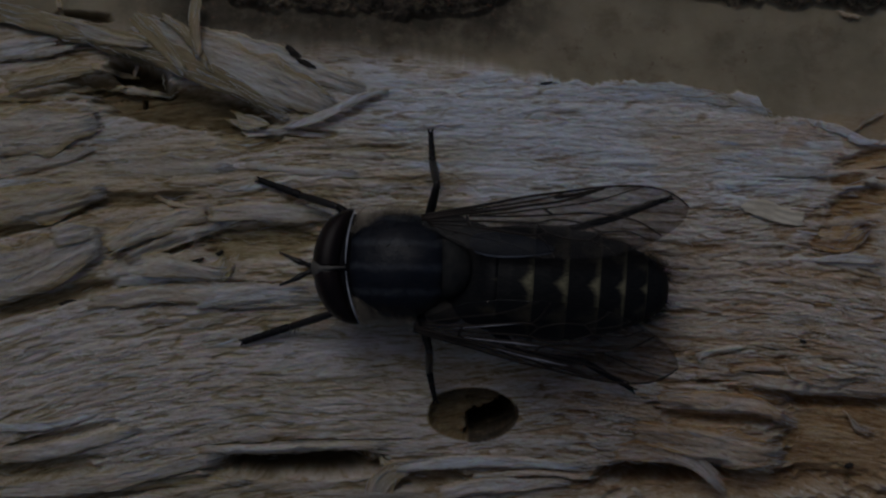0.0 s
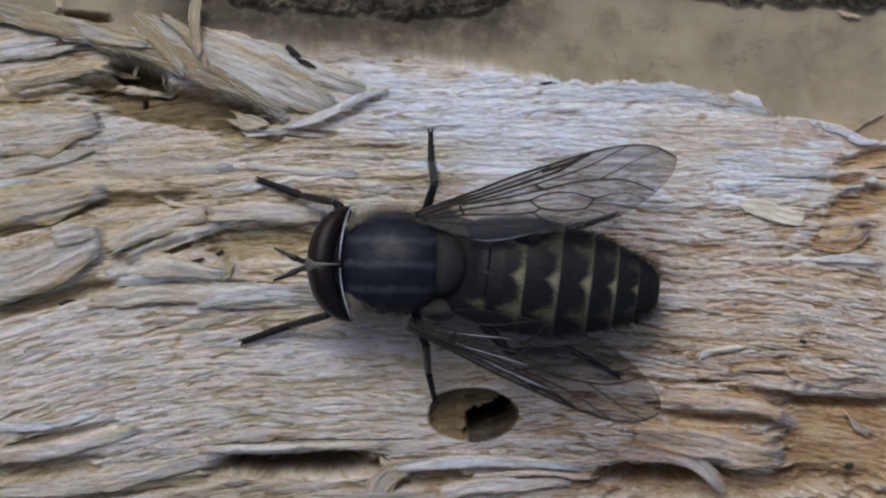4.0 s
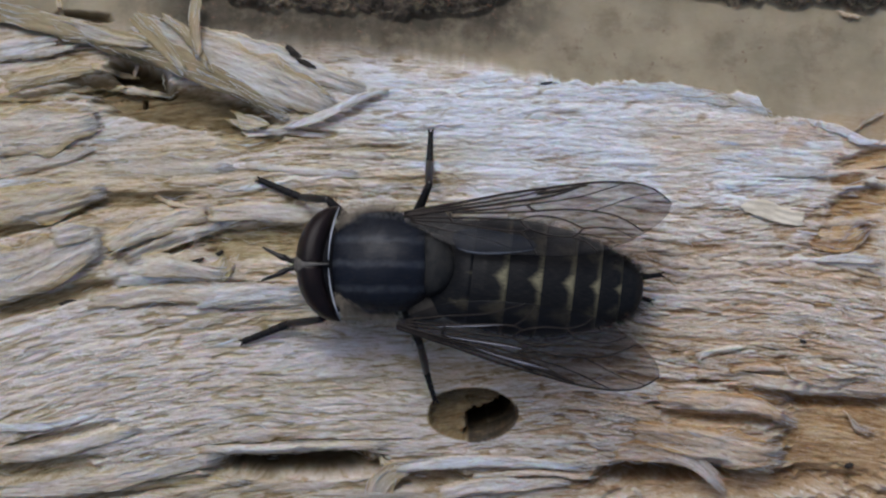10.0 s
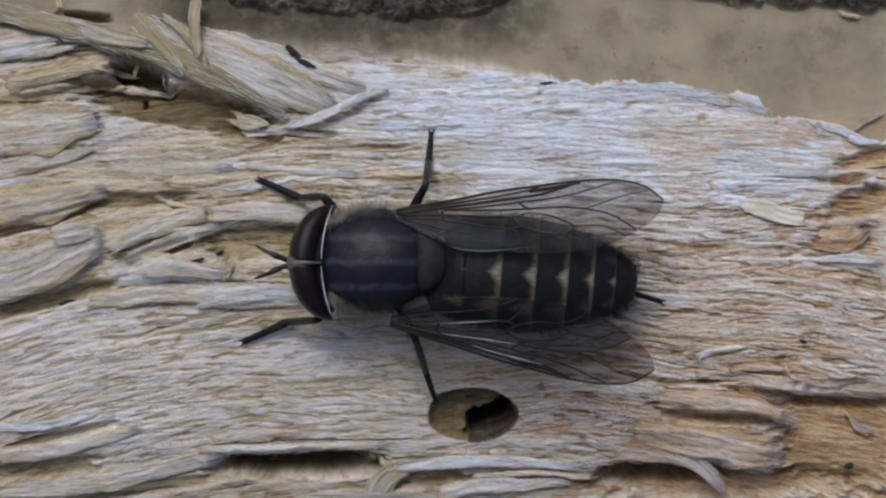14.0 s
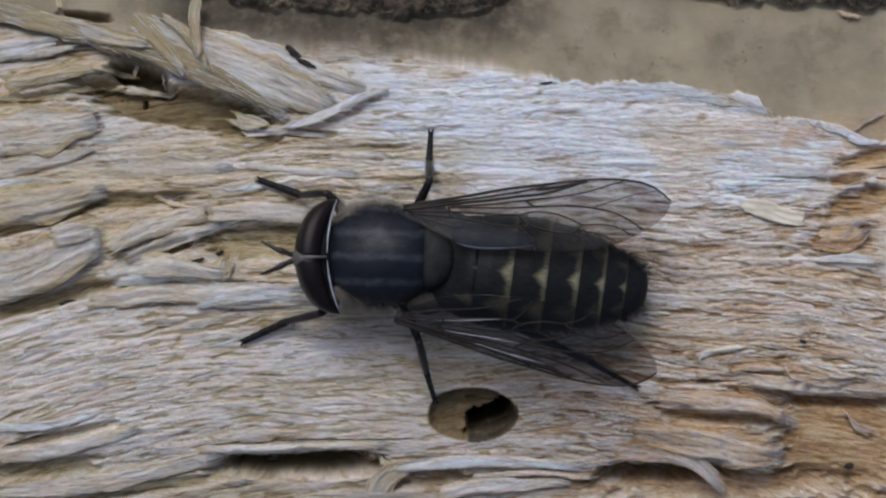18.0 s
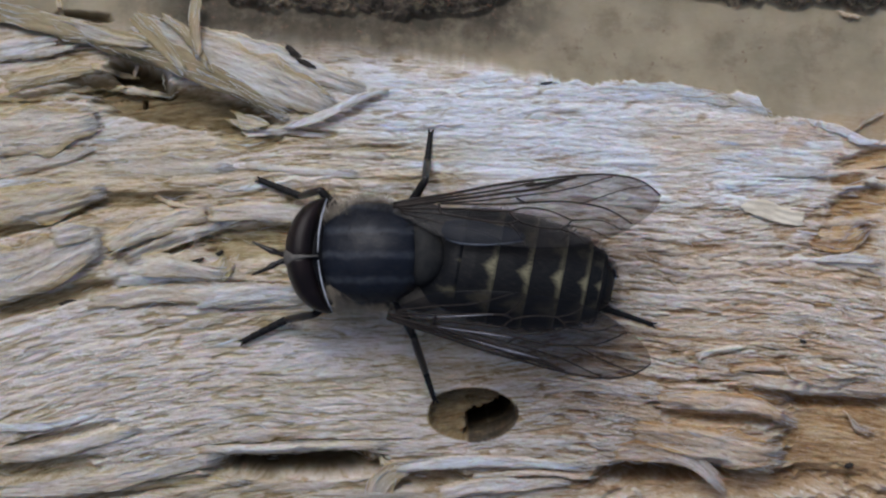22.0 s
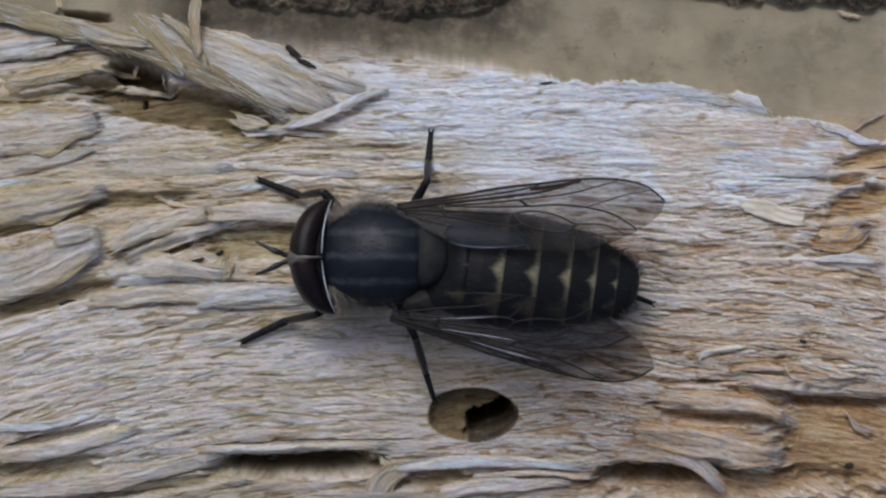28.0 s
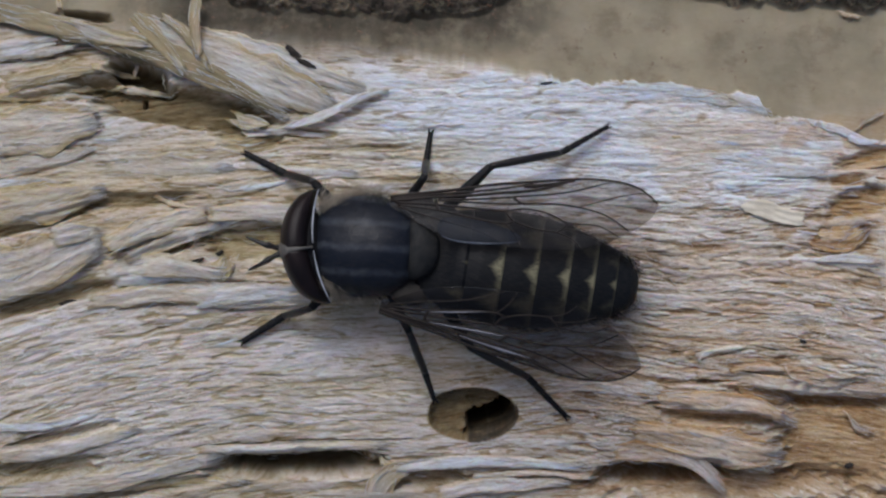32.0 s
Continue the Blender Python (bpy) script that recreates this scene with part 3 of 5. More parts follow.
    tn = np.clip(np.array(tone) + np.stack([0.25 * grain_noise(along * 0.3, across * 1.4, seed + 70), 0.30 * grain_noise(along * 0.4, across * 1.1, seed + 71), 0 * s], -1), 0, 1)
    # ochre torn edges, with light glowing through the thin rims put in the colour
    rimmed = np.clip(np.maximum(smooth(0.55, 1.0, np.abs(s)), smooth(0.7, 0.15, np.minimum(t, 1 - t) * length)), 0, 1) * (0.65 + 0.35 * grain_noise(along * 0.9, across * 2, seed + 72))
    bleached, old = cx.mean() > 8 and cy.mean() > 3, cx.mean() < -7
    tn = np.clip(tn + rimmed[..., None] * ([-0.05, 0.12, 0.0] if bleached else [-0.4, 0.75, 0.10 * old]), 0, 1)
    # grooves toned darker, shade put into the colour
    tn = np.concatenate([tn, np.clip(0.6 + (0.42 if cx.mean() > 2 else 0.3) * groove, 0, 1)[..., None]], -1)
    # underside darker and more ochre: its shade and warm bounce are painted
    tn = np.vstack([tn.reshape(-1, 4), np.clip(tn + [-0.3, 0.35, 0.1, -0.2], 0, 1).reshape(-1, 4)])
    if max(width) > 0.4:
        rng = np.random.default_rng(seed)
        for _ in range(int(length * max(width) * 4.5)):
            j, L = rng.uniform(0, m - 1.001), rng.uniform(0.4, 1.8) / length
            t0 = rng.uniform(-0.25 * L, 1 - 0.6 * L) if rng.random() < 0.7 else 1 - rng.uniform(0.3, 0.8) * L
            tq = np.clip((t0 + L * np.linspace(0, 1, 6)) * (n - 1), -1.5, n + 3.0)
            jq = np.clip(j + np.linspace(0, rng.normal(0, 0.10) * m, 6), 0, m - 1.001)
            i0, j0 = np.clip(tq.astype(int), 0, n - 2), jq.astype(int)
            a, c2 = tq - i0, jq - j0
            P = v.reshape(2, n, m, 3)[0]
            pt = (P[i0, j0] * ((1 - a) * (1 - c2))[:, None] + P[i0 + 1, j0] * (a * (1 - c2))[:, None] + P[i0, j0 + 1] * ((1 - a) * c2)[:, None] + P[i0 + 1, j0 + 1] * (a * c2)[:, None])
            pt[:, 2] += 0.02 + rng.uniform(0, 0.10) * np.linspace(0, 1, 6) ** 2
            r = rng.uniform(0.014, 0.034)
            fv, ff = tube(pt, [r * 0.6, r, r * 0.3], 4, 0.7)
            FRAY.append((fv, ff, np.c_[np.repeat(np.linspace(0, L * length, 6), 4) + _ * 1.3, np.full(24, _ * 0.41)], np.tile([[rng.uniform(0, 0.9), rng.uniform(0, 0.5), 0]], (24, 1))))
    me = mesh_of(name, v, faces, WOOD)
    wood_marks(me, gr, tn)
    return part(name, me, parent, label)


FRAY = []  # loose fibres on the torn pieces: vertices, faces, grain, tone
CREAM, PALE, OCHRE, TAN, RUST = (0.3, 0.15, 0.0), (0.85, 0.0, 0.0), (0.0, 0.75, 0.0), (0.1, 0.5, 0.1), (0.0, 0.8, 0.08)
FLAKES = [
    # upper torn slab
    ("flake", [(-26.05, 13.73), (-20.29, 12.32), (-14.85, 10.53), (-8.77, 7.52)], [1.3, 1.4, 1.5, 0.6], 0.8, (0.9, 1.1, 1.2, 0.5), (0.0, 0.95, 0.72)),
    ("flake", [(-18.21, 12.90), (-14.53, 11.39), (-10.05, 9.63), (-5.89, 7.84)], [1.6, 2.3, 2.8, 1.0], 0.7, (0.6, 1.0, 0.9, 0.1), (0.65, 0.12, 0.12)),
    ("splinter", [(-14.53, 12.45), (-9.73, 10.98), (-4.61, 9.06)], [0.9, 1.8, 0.7], 0.4, (0.3, 0.5, 0.05), PALE),
    ("splinter", [(-22.21, 13.15), (-19.33, 12.13), (-16.77, 11.55)], [0.7, 0.9, 0.4], 0.4, (1.0, 1.4, 1.6), (0.4, 0.3, 0.2)),
    ("splinter", [(-17.73, 13.47), (-15.97, 11.71), (-14.53, 10.02)], [0.8, 1.0, 0.5], 0.4, (0.9, 1.6, 1.5), (0.1, 0.7, 0.6)),
    ("splinter", [(-16.29, 13.47), (-14.53, 12.19), (-13.18, 10.27)], [0.5, 0.7, 0.3], 0.3, (1.2, 1.8, 1.3), (0.1, 0.6, 0.6)),
    ("splinter", [(-14.05, 14.75), (-14.08, 12.83), (-13.82, 10.66)], [0.55, 0.6, 0.4], 0.22, (1.5, 2.2, 1.7), (0.0, 0.7, 0.6)),
    ("splinter", [(-22.02, 14.59), (-21.95, 13.09)], [0.35, 0.25], 0.2, (1.2, 1.0), CREAM),
    ("splinter", [(-25.73, 11.30), (-23.81, 11.62), (-21.95, 12.00)], [1.0, 1.3, 0.4], 0.35, (0.4, 0.5, 0.4), PALE),
    ("splinter", [(-24.45, 10.91), (-22.21, 11.36), (-20.77, 11.62)], [0.4, 0.5, 0.2], 0.25, (0.3, 0.5, 0.6), CREAM),
    ("splinter", [(-22.53, 8.83), (-20.61, 9.31), (-18.85, 9.63)], [0.4, 0.6, 0.2], 0.3, (0.2, 0.3, 0.2), TAN),
    ("splinter", [(-25.09, 9.31), (-22.21, 10.02), (-18.69, 10.34)], [1.0, 0.9, 0.4], 0.4, (0.2, 0.3, 0.3), (0.0, 0.7, 0.3)),
    ("splinter", [(-25.73, 8.61), (-22.53, 8.74), (-19.65, 8.61)], [0.5, 0.5, 0.3], 0.3, (0.2, 0.3, 0.1), (0.0, 0.7, 0.25)),
    ("splinter", [(-17.98, 11.17), (-17.66, 10.53), (-17.86, 9.70)], [0.25, 0.3, 0.12], 0.15, (2.0, 2.4, 2.6), CREAM),
    ("splinter", [(-15.97, 10.53), (-16.13, 9.95), (-15.87, 9.06)], [0.15, 0.2, 0.1], 0.12, (1.6, 2.2, 2.4), CREAM),
    ("splinter", [(-19.97, 9.44), (-18.21, 9.12), (-15.49, 8.80)], [0.3, 0.5, 0.3], 0.3, (0.3, 0.9, 0.4), TAN),
    ("splinter", [(-20.29, 10.53), (-19.01, 10.21), (-17.47, 9.82)], [0.3, 0.35, 0.12], 0.2, (0.4, 1.2, 2.2), TAN),
    ("splinter", [(-20.61, 9.63), (-19.33, 9.31), (-17.79, 9.25)], [0.3, 0.4, 0.15], 0.25, (0.3, 0.8, 1.3), OCHRE),
    # broad flakes on the cracked end
    ("flake", [(-26.05, 6.50), (-22.85, 6.69), (-19.33, 7.33)], [3.0, 2.8, 1.3], 0.7, (0.5, 0.6, 0.3), CREAM),
    ("flake", [(-26.05, 4.51), (-23.17, 4.83), (-19.65, 5.73)], [1.2, 1.1, 0.4], 0.5, (0.1, 0.25, 0.15), CREAM),
    ("flake", [(-26.05, 2.21), (-22.85, 2.53), (-18.85, 3.39)], [2.0, 2.2, 0.8], 0.7, (0.5, 0.6, 0.3), TAN),
    ("splinter", [(-25.73, 3.49), (-23.49, 3.81), (-21.41, 3.81)], [0.4, 0.6, 0.2], 0.25, (0.7, 0.8, 0.5), PALE),
    ("flake", [(-26.05, -1.63), (-22.85, -0.93), (-19.17, 0.67)], [2.7, 3.0, 1.2], 0.8, (0.6, 0.75, 0.4), CREAM),
    ("splinter", [(-22.21, 0.51), (-20.29, 0.93), (-19.26, 0.99)], [1.2, 1.2, 0.7], 0.4, (0.7, 0.8, 0.4), CREAM),
    ("flake", [(-19.17, 4.45), (-15.49, 4.77), (-11.65, 4.58)], [1.0, 1.3, 0.4], 0.3, (-0.1, 0.15, 0.0), CREAM),
    ("splinter", [(-19.17, 0.03), (-16.45, 1.25), (-13.18, 2.02)], [1.1, 1.3, 0.8], 0.6, (0.6, 0.8, 0.4), CREAM),
    ("splinter", [(-18.21, -0.54), (-15.17, 0.54), (-11.65, 1.57)], [0.6, 0.9, 0.5], 0.5, (0.4, 0.6, 0.3), CREAM),
    ("splinter", [(-13.41, 2.02), (-10.37, 2.08), (-6.53, 1.95)], [0.8, 1.2, 0.7], 0.6, (0.6, 0.6, 0.2), CREAM),
    ("splinter", [(-19.49, -1.31), (-16.13, -0.93), (-12.29, -1.44)], [1.0, 1.3, 0.7], 0.5, (0.3, 0.6, 0.3), CREAM),
    ("splinter", [(-19.01, -1.89), (-15.49, -1.63), (-12.61, -1.63)], [0.5, 0.6, 0.3], 0.3, (0.2, 0.4, 0.2), PALE),
    ("flake", [(-13.73, -2.05), (-12.61, -1.25), (-11.90, -0.13)], [0.8, 1.1, 0.6], 0.3, (0.15, 0.35, 0.2), (0.1, 0.45, 0.0)),
    ("splinter", [(-20.29, -3.01), (-15.49, -2.53), (-11.33, -2.69), (-7.17, -2.78)], [0.8, 1.2, 1.3, 0.7], 0.5, (0.2, 0.4, 0.4, 0.1), CREAM),
    ("splinter", [(-14.05, -2.91), (-11.01, -2.46), (-7.81, -2.27)], [0.9, 1.2, 0.5], 0.4, (0.4, 0.6, 0.2), PALE),
    ("flake", [(-12.54, 7.71), (-11.33, 7.33), (-9.79, 6.88)], [0.6, 0.95, 0.5], 0.5, (0.9, 1.2, 0.9), (0.0, 0.4, 0.0)),
    ("splinter", [(-11.33, 4.75), (-8.45, 4.5), (-4.61, 4.2)], [0.3, 0.5, 0.3], 0.25, (0.0, 0.15, 0.05), PALE),
    ("splinter", [(-12.93, 3.25), (-10.69, 3.50), (-8.45, 3.90)], [0.3, 0.35, 0.2], 0.2, (-0.1, 0.0, 0.0), PALE),
    ("splinter", [(-16.45, 3.07), (-15.17, 2.53), (-13.57, 2.21)], [0.2, 0.3, 0.15], 0.2, (0.3, 0.6, 0.3), CREAM),
    ("splinter", [(-9.15, 6.82), (-6.85, 7.52), (-4.77, 8.61), (-2.94, 9.12)], [0.35, 0.5, 0.5, 0.2], 0.18, (0.4, 0.9, 1.0, 0.5), PALE),
    ("splinter", [(-11.65, 6.50), (-9.09, 6.69), (-6.53, 6.43)], [0.4, 0.5, 0.2], 0.3, (0.5, 0.5, 0.1), PALE),
    # lower edge
    ("splinter", [(-25.73, -11.87), (-22.21, -11.49), (-17.41, -10.27)], [0.9, 1.0, 0.4], 0.4, (0.2, 0.35, 0.1), CREAM),
    ("splinter", [(-25.73, -14.05), (-20.29, -13.47), (-12.61, -11.97)], [0.8, 1.2, 0.6], 0.5, (0.1, 0.3, 0.1), CREAM),
    ("splinter", [(-25.73, -10.21), (-22.53, -10.05), (-19.65, -9.41)], [0.5, 0.6, 0.2], 0.3, (0.2, 0.3, 0.1), PALE),
    ("splinter", [(-18.69, -13.79), (-14.85, -13.34), (-11.33, -13.47)], [0.4, 0.6, 0.3], 0.3, (0.0, 0.1, 0.1), OCHRE),
    ("splinter", [(-12.29, -13.34), (-9.09, -13.47), (-4.61, -13.66)], [0.5, 0.9, 0.4], 0.3, (-0.3, -0.2, -0.3), CREAM),
    ("splinter", [(-14.21, -11.49), (-10.69, -11.49), (-7.17, -11.30), (-3.01, -11.17)], [0.4, 0.75, 0.7, 0.4], 0.3, (0.1, 0.3, 0.3, 0.15), CREAM),
    ("fibre", [(-4.03, -11.74), (-3.58, -12.00), (-3.46, -12.58), (-3.97, -13.34)], [0.22, 0.26, 0.24, 0.18], 0.16, (0.2, 0.7, 0.6, 0.1), CREAM),
    ("curl", [(-3.84, -14.85), (-3.71, -13.79), (-3.07, -12.96), (-1.92, -12.54)], [1.0, 1.6, 1.2, 0.5], 0.3, (-0.3, 0.1, 0.35, 0.2), (0.0, 0.45, 0.0)),
    ("splinter", [(-3.01, -12.70), (-0.77, -12.32), (3.71, -12.19), (8.19, -12.58)], [0.5, 0.7, 0.6, 0.4], 0.4, (0.3, 0.5, 0.4, 0.2), PALE),
    ("splinter", [(-0.45, -14.11), (2.43, -13.60), (7.23, -13.41)], [0.7, 0.9, 0.4], 0.4, (0.2, 0.3, 0.2), CREAM),
    ("splinter", [(1.47, -13.09), (5.31, -12.83), (9.47, -13.28)], [0.3, 0.4, 0.2], 0.25, (0.2, 0.4, 0.2), CREAM),
    ("curl", [(9.63, -11.58), (12.03, -11.58), (14.02, -12.06), (15.30, -12.93), (16.13, -13.92)], [0.8, 1.2, 1.0, 0.85, 0.6], 0.25, (0.1, 0.4, 0.6, 0.5, 0.1), (0.5, 0.15, 0.0)),
    ("splinter", [(9.31, -13.15), (10.43, -13.60), (11.71, -14.37)], [0.5, 0.6, 0.3], 0.3, (0.1, 0.5, 0.4), PALE),
    # torn lower corner over the raw wood
    ("flake", [(11.71, -8.48), (15.23, -8.70), (17.79, -8.99), (20.29, -10.02)], [0.9, 1.15, 1.05, 0.4], 0.5, (0.1, 0.45, 0.8, 0.6), CREAM),
    ("flake", [(10.43, -10.21), (14.27, -10.91), (17.47, -11.62), (19.71, -11.87)], [1.2, 1.7, 2.1, 1.0], 0.7, (0.1, 0.4, 0.7, 0.5), CREAM),
    ("splinter", [(11.07, -11.49), (15.23, -11.97), (18.75, -12.64)], [0.5, 0.8, 0.4], 0.4, (0.1, 0.3, 0.3), PALE),
    ("splinter", [(16.83, -7.97), (18.11, -8.22), (20.03, -8.67)], [0.8, 1.0, 0.4], 0.35, (0.3, 0.6, 0.3), OCHRE),
    ("splinter", [(14.27, -7.07), (17.47, -7.39), (21.31, -7.90), (25.79, -8.10)], [0.4, 0.8, 0.9, 0.7], 0.5, (0.2, 0.6, 0.6, 0.3), PALE),
    ("splinter", [(19.39, -6.43), (19.78, -7.26), (21.31, -7.78)], [0.12, 0.2, 0.08], 0.12, (0.3, 0.6, 0.3), PALE),
    ("splinter", [(21.47, -6.85), (22.27, -7.26), (23.87, -7.14)], [0.12, 0.2, 0.08], 0.12, (0.2, 0.4, 0.2), PALE),
    ("splinter", [(16.19, -7.01), (17.47, -6.75), (19.71, -6.85)], [0.3, 0.4, 0.2], 0.25, (0.2, 0.5, 0.2), CREAM),
    ("fibre", [(22.21, -8.74), (23.17, -9.41), (23.71, -10.14), (24.90, -10.59)], [0.08, 0.15, 0.4, 0.55], 0.1, (0.3, 0.6, 0.5, 0.3), CREAM),
    ("splinter", [(14.11, -6.37), (15.23, -5.79), (17.47, -5.47)], [0.3, 0.4, 0.2], 0.25, (0.1, 0.3, 0.1), CREAM),
    # frayed far edge
    ("flake", [(20.67, 0.54), (22.21, 0.42), (23.30, 0.67), (24.19, 1.31)], [0.7, 1.5, 1.3, 0.5], 0.5, (0.1, 0.45, 0.5, 0.3), (0.0, 0.85, 0.0)),
    ("splinter", [(21.31, 1.38), (22.91, 1.57), (24.35, 1.70)], [0.4, 0.7, 0.3], 0.25, (0.2, 0.5, 0.4), TAN),
    ("splinter", [(18.75, 4.32), (20.35, 4.45), (21.95, 4.19)], [0.5, 0.8, 0.3], 0.2, (0.1, 0.3, 0.2), PALE),
    ("splinter", [(23.74, 4.06), (24.26, 3.94), (24.83, 3.87)], [0.3, 0.45, 0.2], 0.2, (0.3, 0.6, 0.5), PALE),
    ("splinter", [(20.99, -0.67), (22.91, -0.48), (24.83, -0.67)], [0.3, 0.6, 0.4], 0.2, (0.1, 0.3, 0.2), PALE),
    ("splinter", [(22.59, 4.51), (23.87, 4.70), (25.47, 4.96)], [0.3, 0.4, 0.3], 0.15, (0.0, 0.2, 0.2), RUST),
    ("splinter", [(19.71, 7.46), (21.95, 7.01), (24.51, 5.92)], [0.3, 0.5, 0.2], 0.15, (0.1, 0.25, 0.2), PALE),
    ("splinter", [(22.91, 6.43), (23.87, 6.05), (25.15, 6.11)], [0.3, 0.35, 0.12], 0.12, (0.2, 0.4, 0.4), PALE),
    ("splinter", [(9.47, 9.25), (12.67, 9.25), (15.55, 8.99)], [0.35, 0.5, 0.2], 0.09, (-0.05, 0.08, 0.0), PALE),
    ("splinter", [(13.31, 8.80), (16.19, 8.48), (18.59, 7.71)], [0.5, 0.8, 0.4], 0.09, (-0.05, 0.08, 0.05), PALE),
    ("splinter", [(23.55, 6.75), (24.19, 7.33), (25.31, 7.87)], [0.2, 0.25, 0.15], 0.12, (0.2, 0.5, 0.5), (0.3, 0.2, 0.6)),
    ("splinter", [(22.6, 13.75), (23.5, 13.5), (24.5, 13.3)], [0.14, 0.24, 0.10], 0.1, (0.45, 0.5, 0.4), TAN),
]
for i, (kind, path, width, thick, lift, tone) in enumerate(FLAKES):
    if path[1][0] < -7 and path[1][1] > -3:  # this end is older and duller
        tone = (tone[0] * 0.70 + 0.07 * (tone[1] < 0.3), tone[1] + 0.10, tone[2] + 0.02)
    if path[1][0] > 9 and path[1][1] < -6:  # fresher and yellower by the raw wood
        tone = (tone[0] * 0.35, tone[1] + 0.32, tone[2])
    sliver(kind, path, width, thick, lift, tone, ragged=0.9 if kind == "flake" else 0.5, seed=i + 1,
           label={"flake": "torn cream wood flake", "splinter": "", "fibre": "thin curled wood fibre", "curl": "curled strip of wood with an ochre tip"}[kind])


def small_splinters(count):
    """Short strands that lie along the grain all over the fibrous face."""
    made = 0
    while made < count:
        x, y = RNG.uniform(-25, 25), RNG.uniform(-14, 11)
        if y > band_edge(np.array(x)) - 0.3 or math.hypot((x - HOLE[0]) / 3.2, (y - HOLE[1]) / 2.2) < 1:
            continue
        e = 0.2
        g0, g1 = flow(np.array([x, x + e, x]), np.array([y, y, y + e]))
        slope = -(g1[1] - g1[0]) / (g1[2] - g1[0])
        a = math.atan(float(slope)) + RNG.normal(0, 0.06)
        L = RNG.uniform(0.7, 2.6)
        c, s = math.cos(a) * L / 2, math.sin(a) * L / 2
        bow = RNG.normal(0, 0.08)
        w = RNG.uniform(0.07, 0.18)
        t = RNG.random()
        tone = PALE if t < 0.35 + 0.3 * (y > 4) else CREAM if t < 0.82 else OCHRE
        sliver("splinter", [(x - c, y - s), (x - s * bow, y + c * bow), (x + c, y + s)], [w * 0.5, w, w * 0.4], RNG.uniform(0.05, 0.10),
               (0.0, RNG.uniform(0.03, 0.10), RNG.uniform(0.0, 0.12)), tone, ragged=0.4, seed=200 + made)
        made += 1


small_splinters(90)
for i in range(4):
    # rusty fibres at the frayed edge
    x, y = RNG.uniform(20.5, 25.3), RNG.uniform(-0.6, 5.6)
    if y < 3.2 - 0.25 * (x - 20.5) and y > 2.2 - 0.25 * (x - 20.5):
        continue
    a, L = RNG.normal(0.35, 0.3), RNG.uniform(0.9, 2.2)
    c, q = math.cos(a) * L / 2, math.sin(a) * L / 2
    w = RNG.uniform(0.1, 0.26)
    sliver("splinter", [(x - c, y - q), (x, y + 0.1), (x + c, y + q)], [w * 0.5, w, w * 0.4], 0.12, (0.0, RNG.uniform(0.1, 0.25), RNG.uniform(0.05, 0.4)), RUST, ragged=0.5, seed=700 + i)


def fuzz(count):
    """Loose hair-fine fibres over the torn face."""
    vs, fs, us, k = [], [], [], 0
    x, y = RNG.uniform(-26, 26, count), RNG.uniform(-14.5, 11.5, count)
    keep = (y < band_edge(x) - 0.1) & (np.hypot((x - HOLE[0]) / 2.7, (y - HOLE[1]) / 1.7) > 1) & ~((x > 19.5) & (y < -8)) & ~((x < -8) & (y > 6.4)) & (y > -12.8)
    x, y = x[keep], y[keep]
    e = 0.2
    g0 = flow(x, y)[1]
    a = np.arctan(-(flow(x + e, y)[1] - g0) / (flow(x, y + e)[1] - g0)) + RNG.normal(0, 0.22, len(x))
    L, n = RNG.uniform(0.4, 1.7, len(x)), 7
    q = np.linspace(-0.5, 0.5, n)
    bow = RNG.normal(0, 0.10, len(x))
    px = x[:, None] + np.cos(a)[:, None] * L[:, None] * q - np.sin(a)[:, None] * (bow * L)[:, None] * (1 - 4 * q * q)
    py = y[:, None] + np.sin(a)[:, None] * L[:, None] * q + np.cos(a)[:, None] * (bow * L)[:, None] * (1 - 4 * q * q)
    pz = top(px, py, True) + 0.03 + RNG.uniform(0, 0.12, len(x))[:, None] * (1 - 4 * q * q) + RNG.uniform(0, 0.1, len(x))[:, None] * (q + 0.5)
    r = RNG.uniform(0.012, 0.03, len(x))
    for i in range(len(x)):
        v, f = tube(np.stack([px[i], py[i], pz[i]], -1), [r[i] * 0.5, r[i], r[i], r[i] * 0.3], 4, 0.7)
        vs.append(v)
        fs += [[j + k for j in w] for w in f]
        us.append(np.c_[np.repeat(q * L[i], 4) + i * 1.7, np.tile([0, 0.02, 0.04, 0.02], n) + i * 0.37])
        k += len(v)
    t = np.repeat(RNG.random((len(x), 1)), n * 4, 0)
    tones = [np.hstack([0.9 * t, 0.5 * (1 - t), 0 * t])]
    for v, f, uv, tone in FRAY:
        vs.append(v), us.append(uv), tones.append(tone)
        fs += [[j + k for j in w] for w in f]
        k += len(v)
    me = mesh_of("loose_fibre", np.vstack(vs), fs, WOOD)
    wood_marks(me, np.vstack(us), np.vstack(tones))
    tagged(part("loose_fibre", me, LOG, "hair-fine pale wood fibres"), kind="stuff")


fuzz(1700)


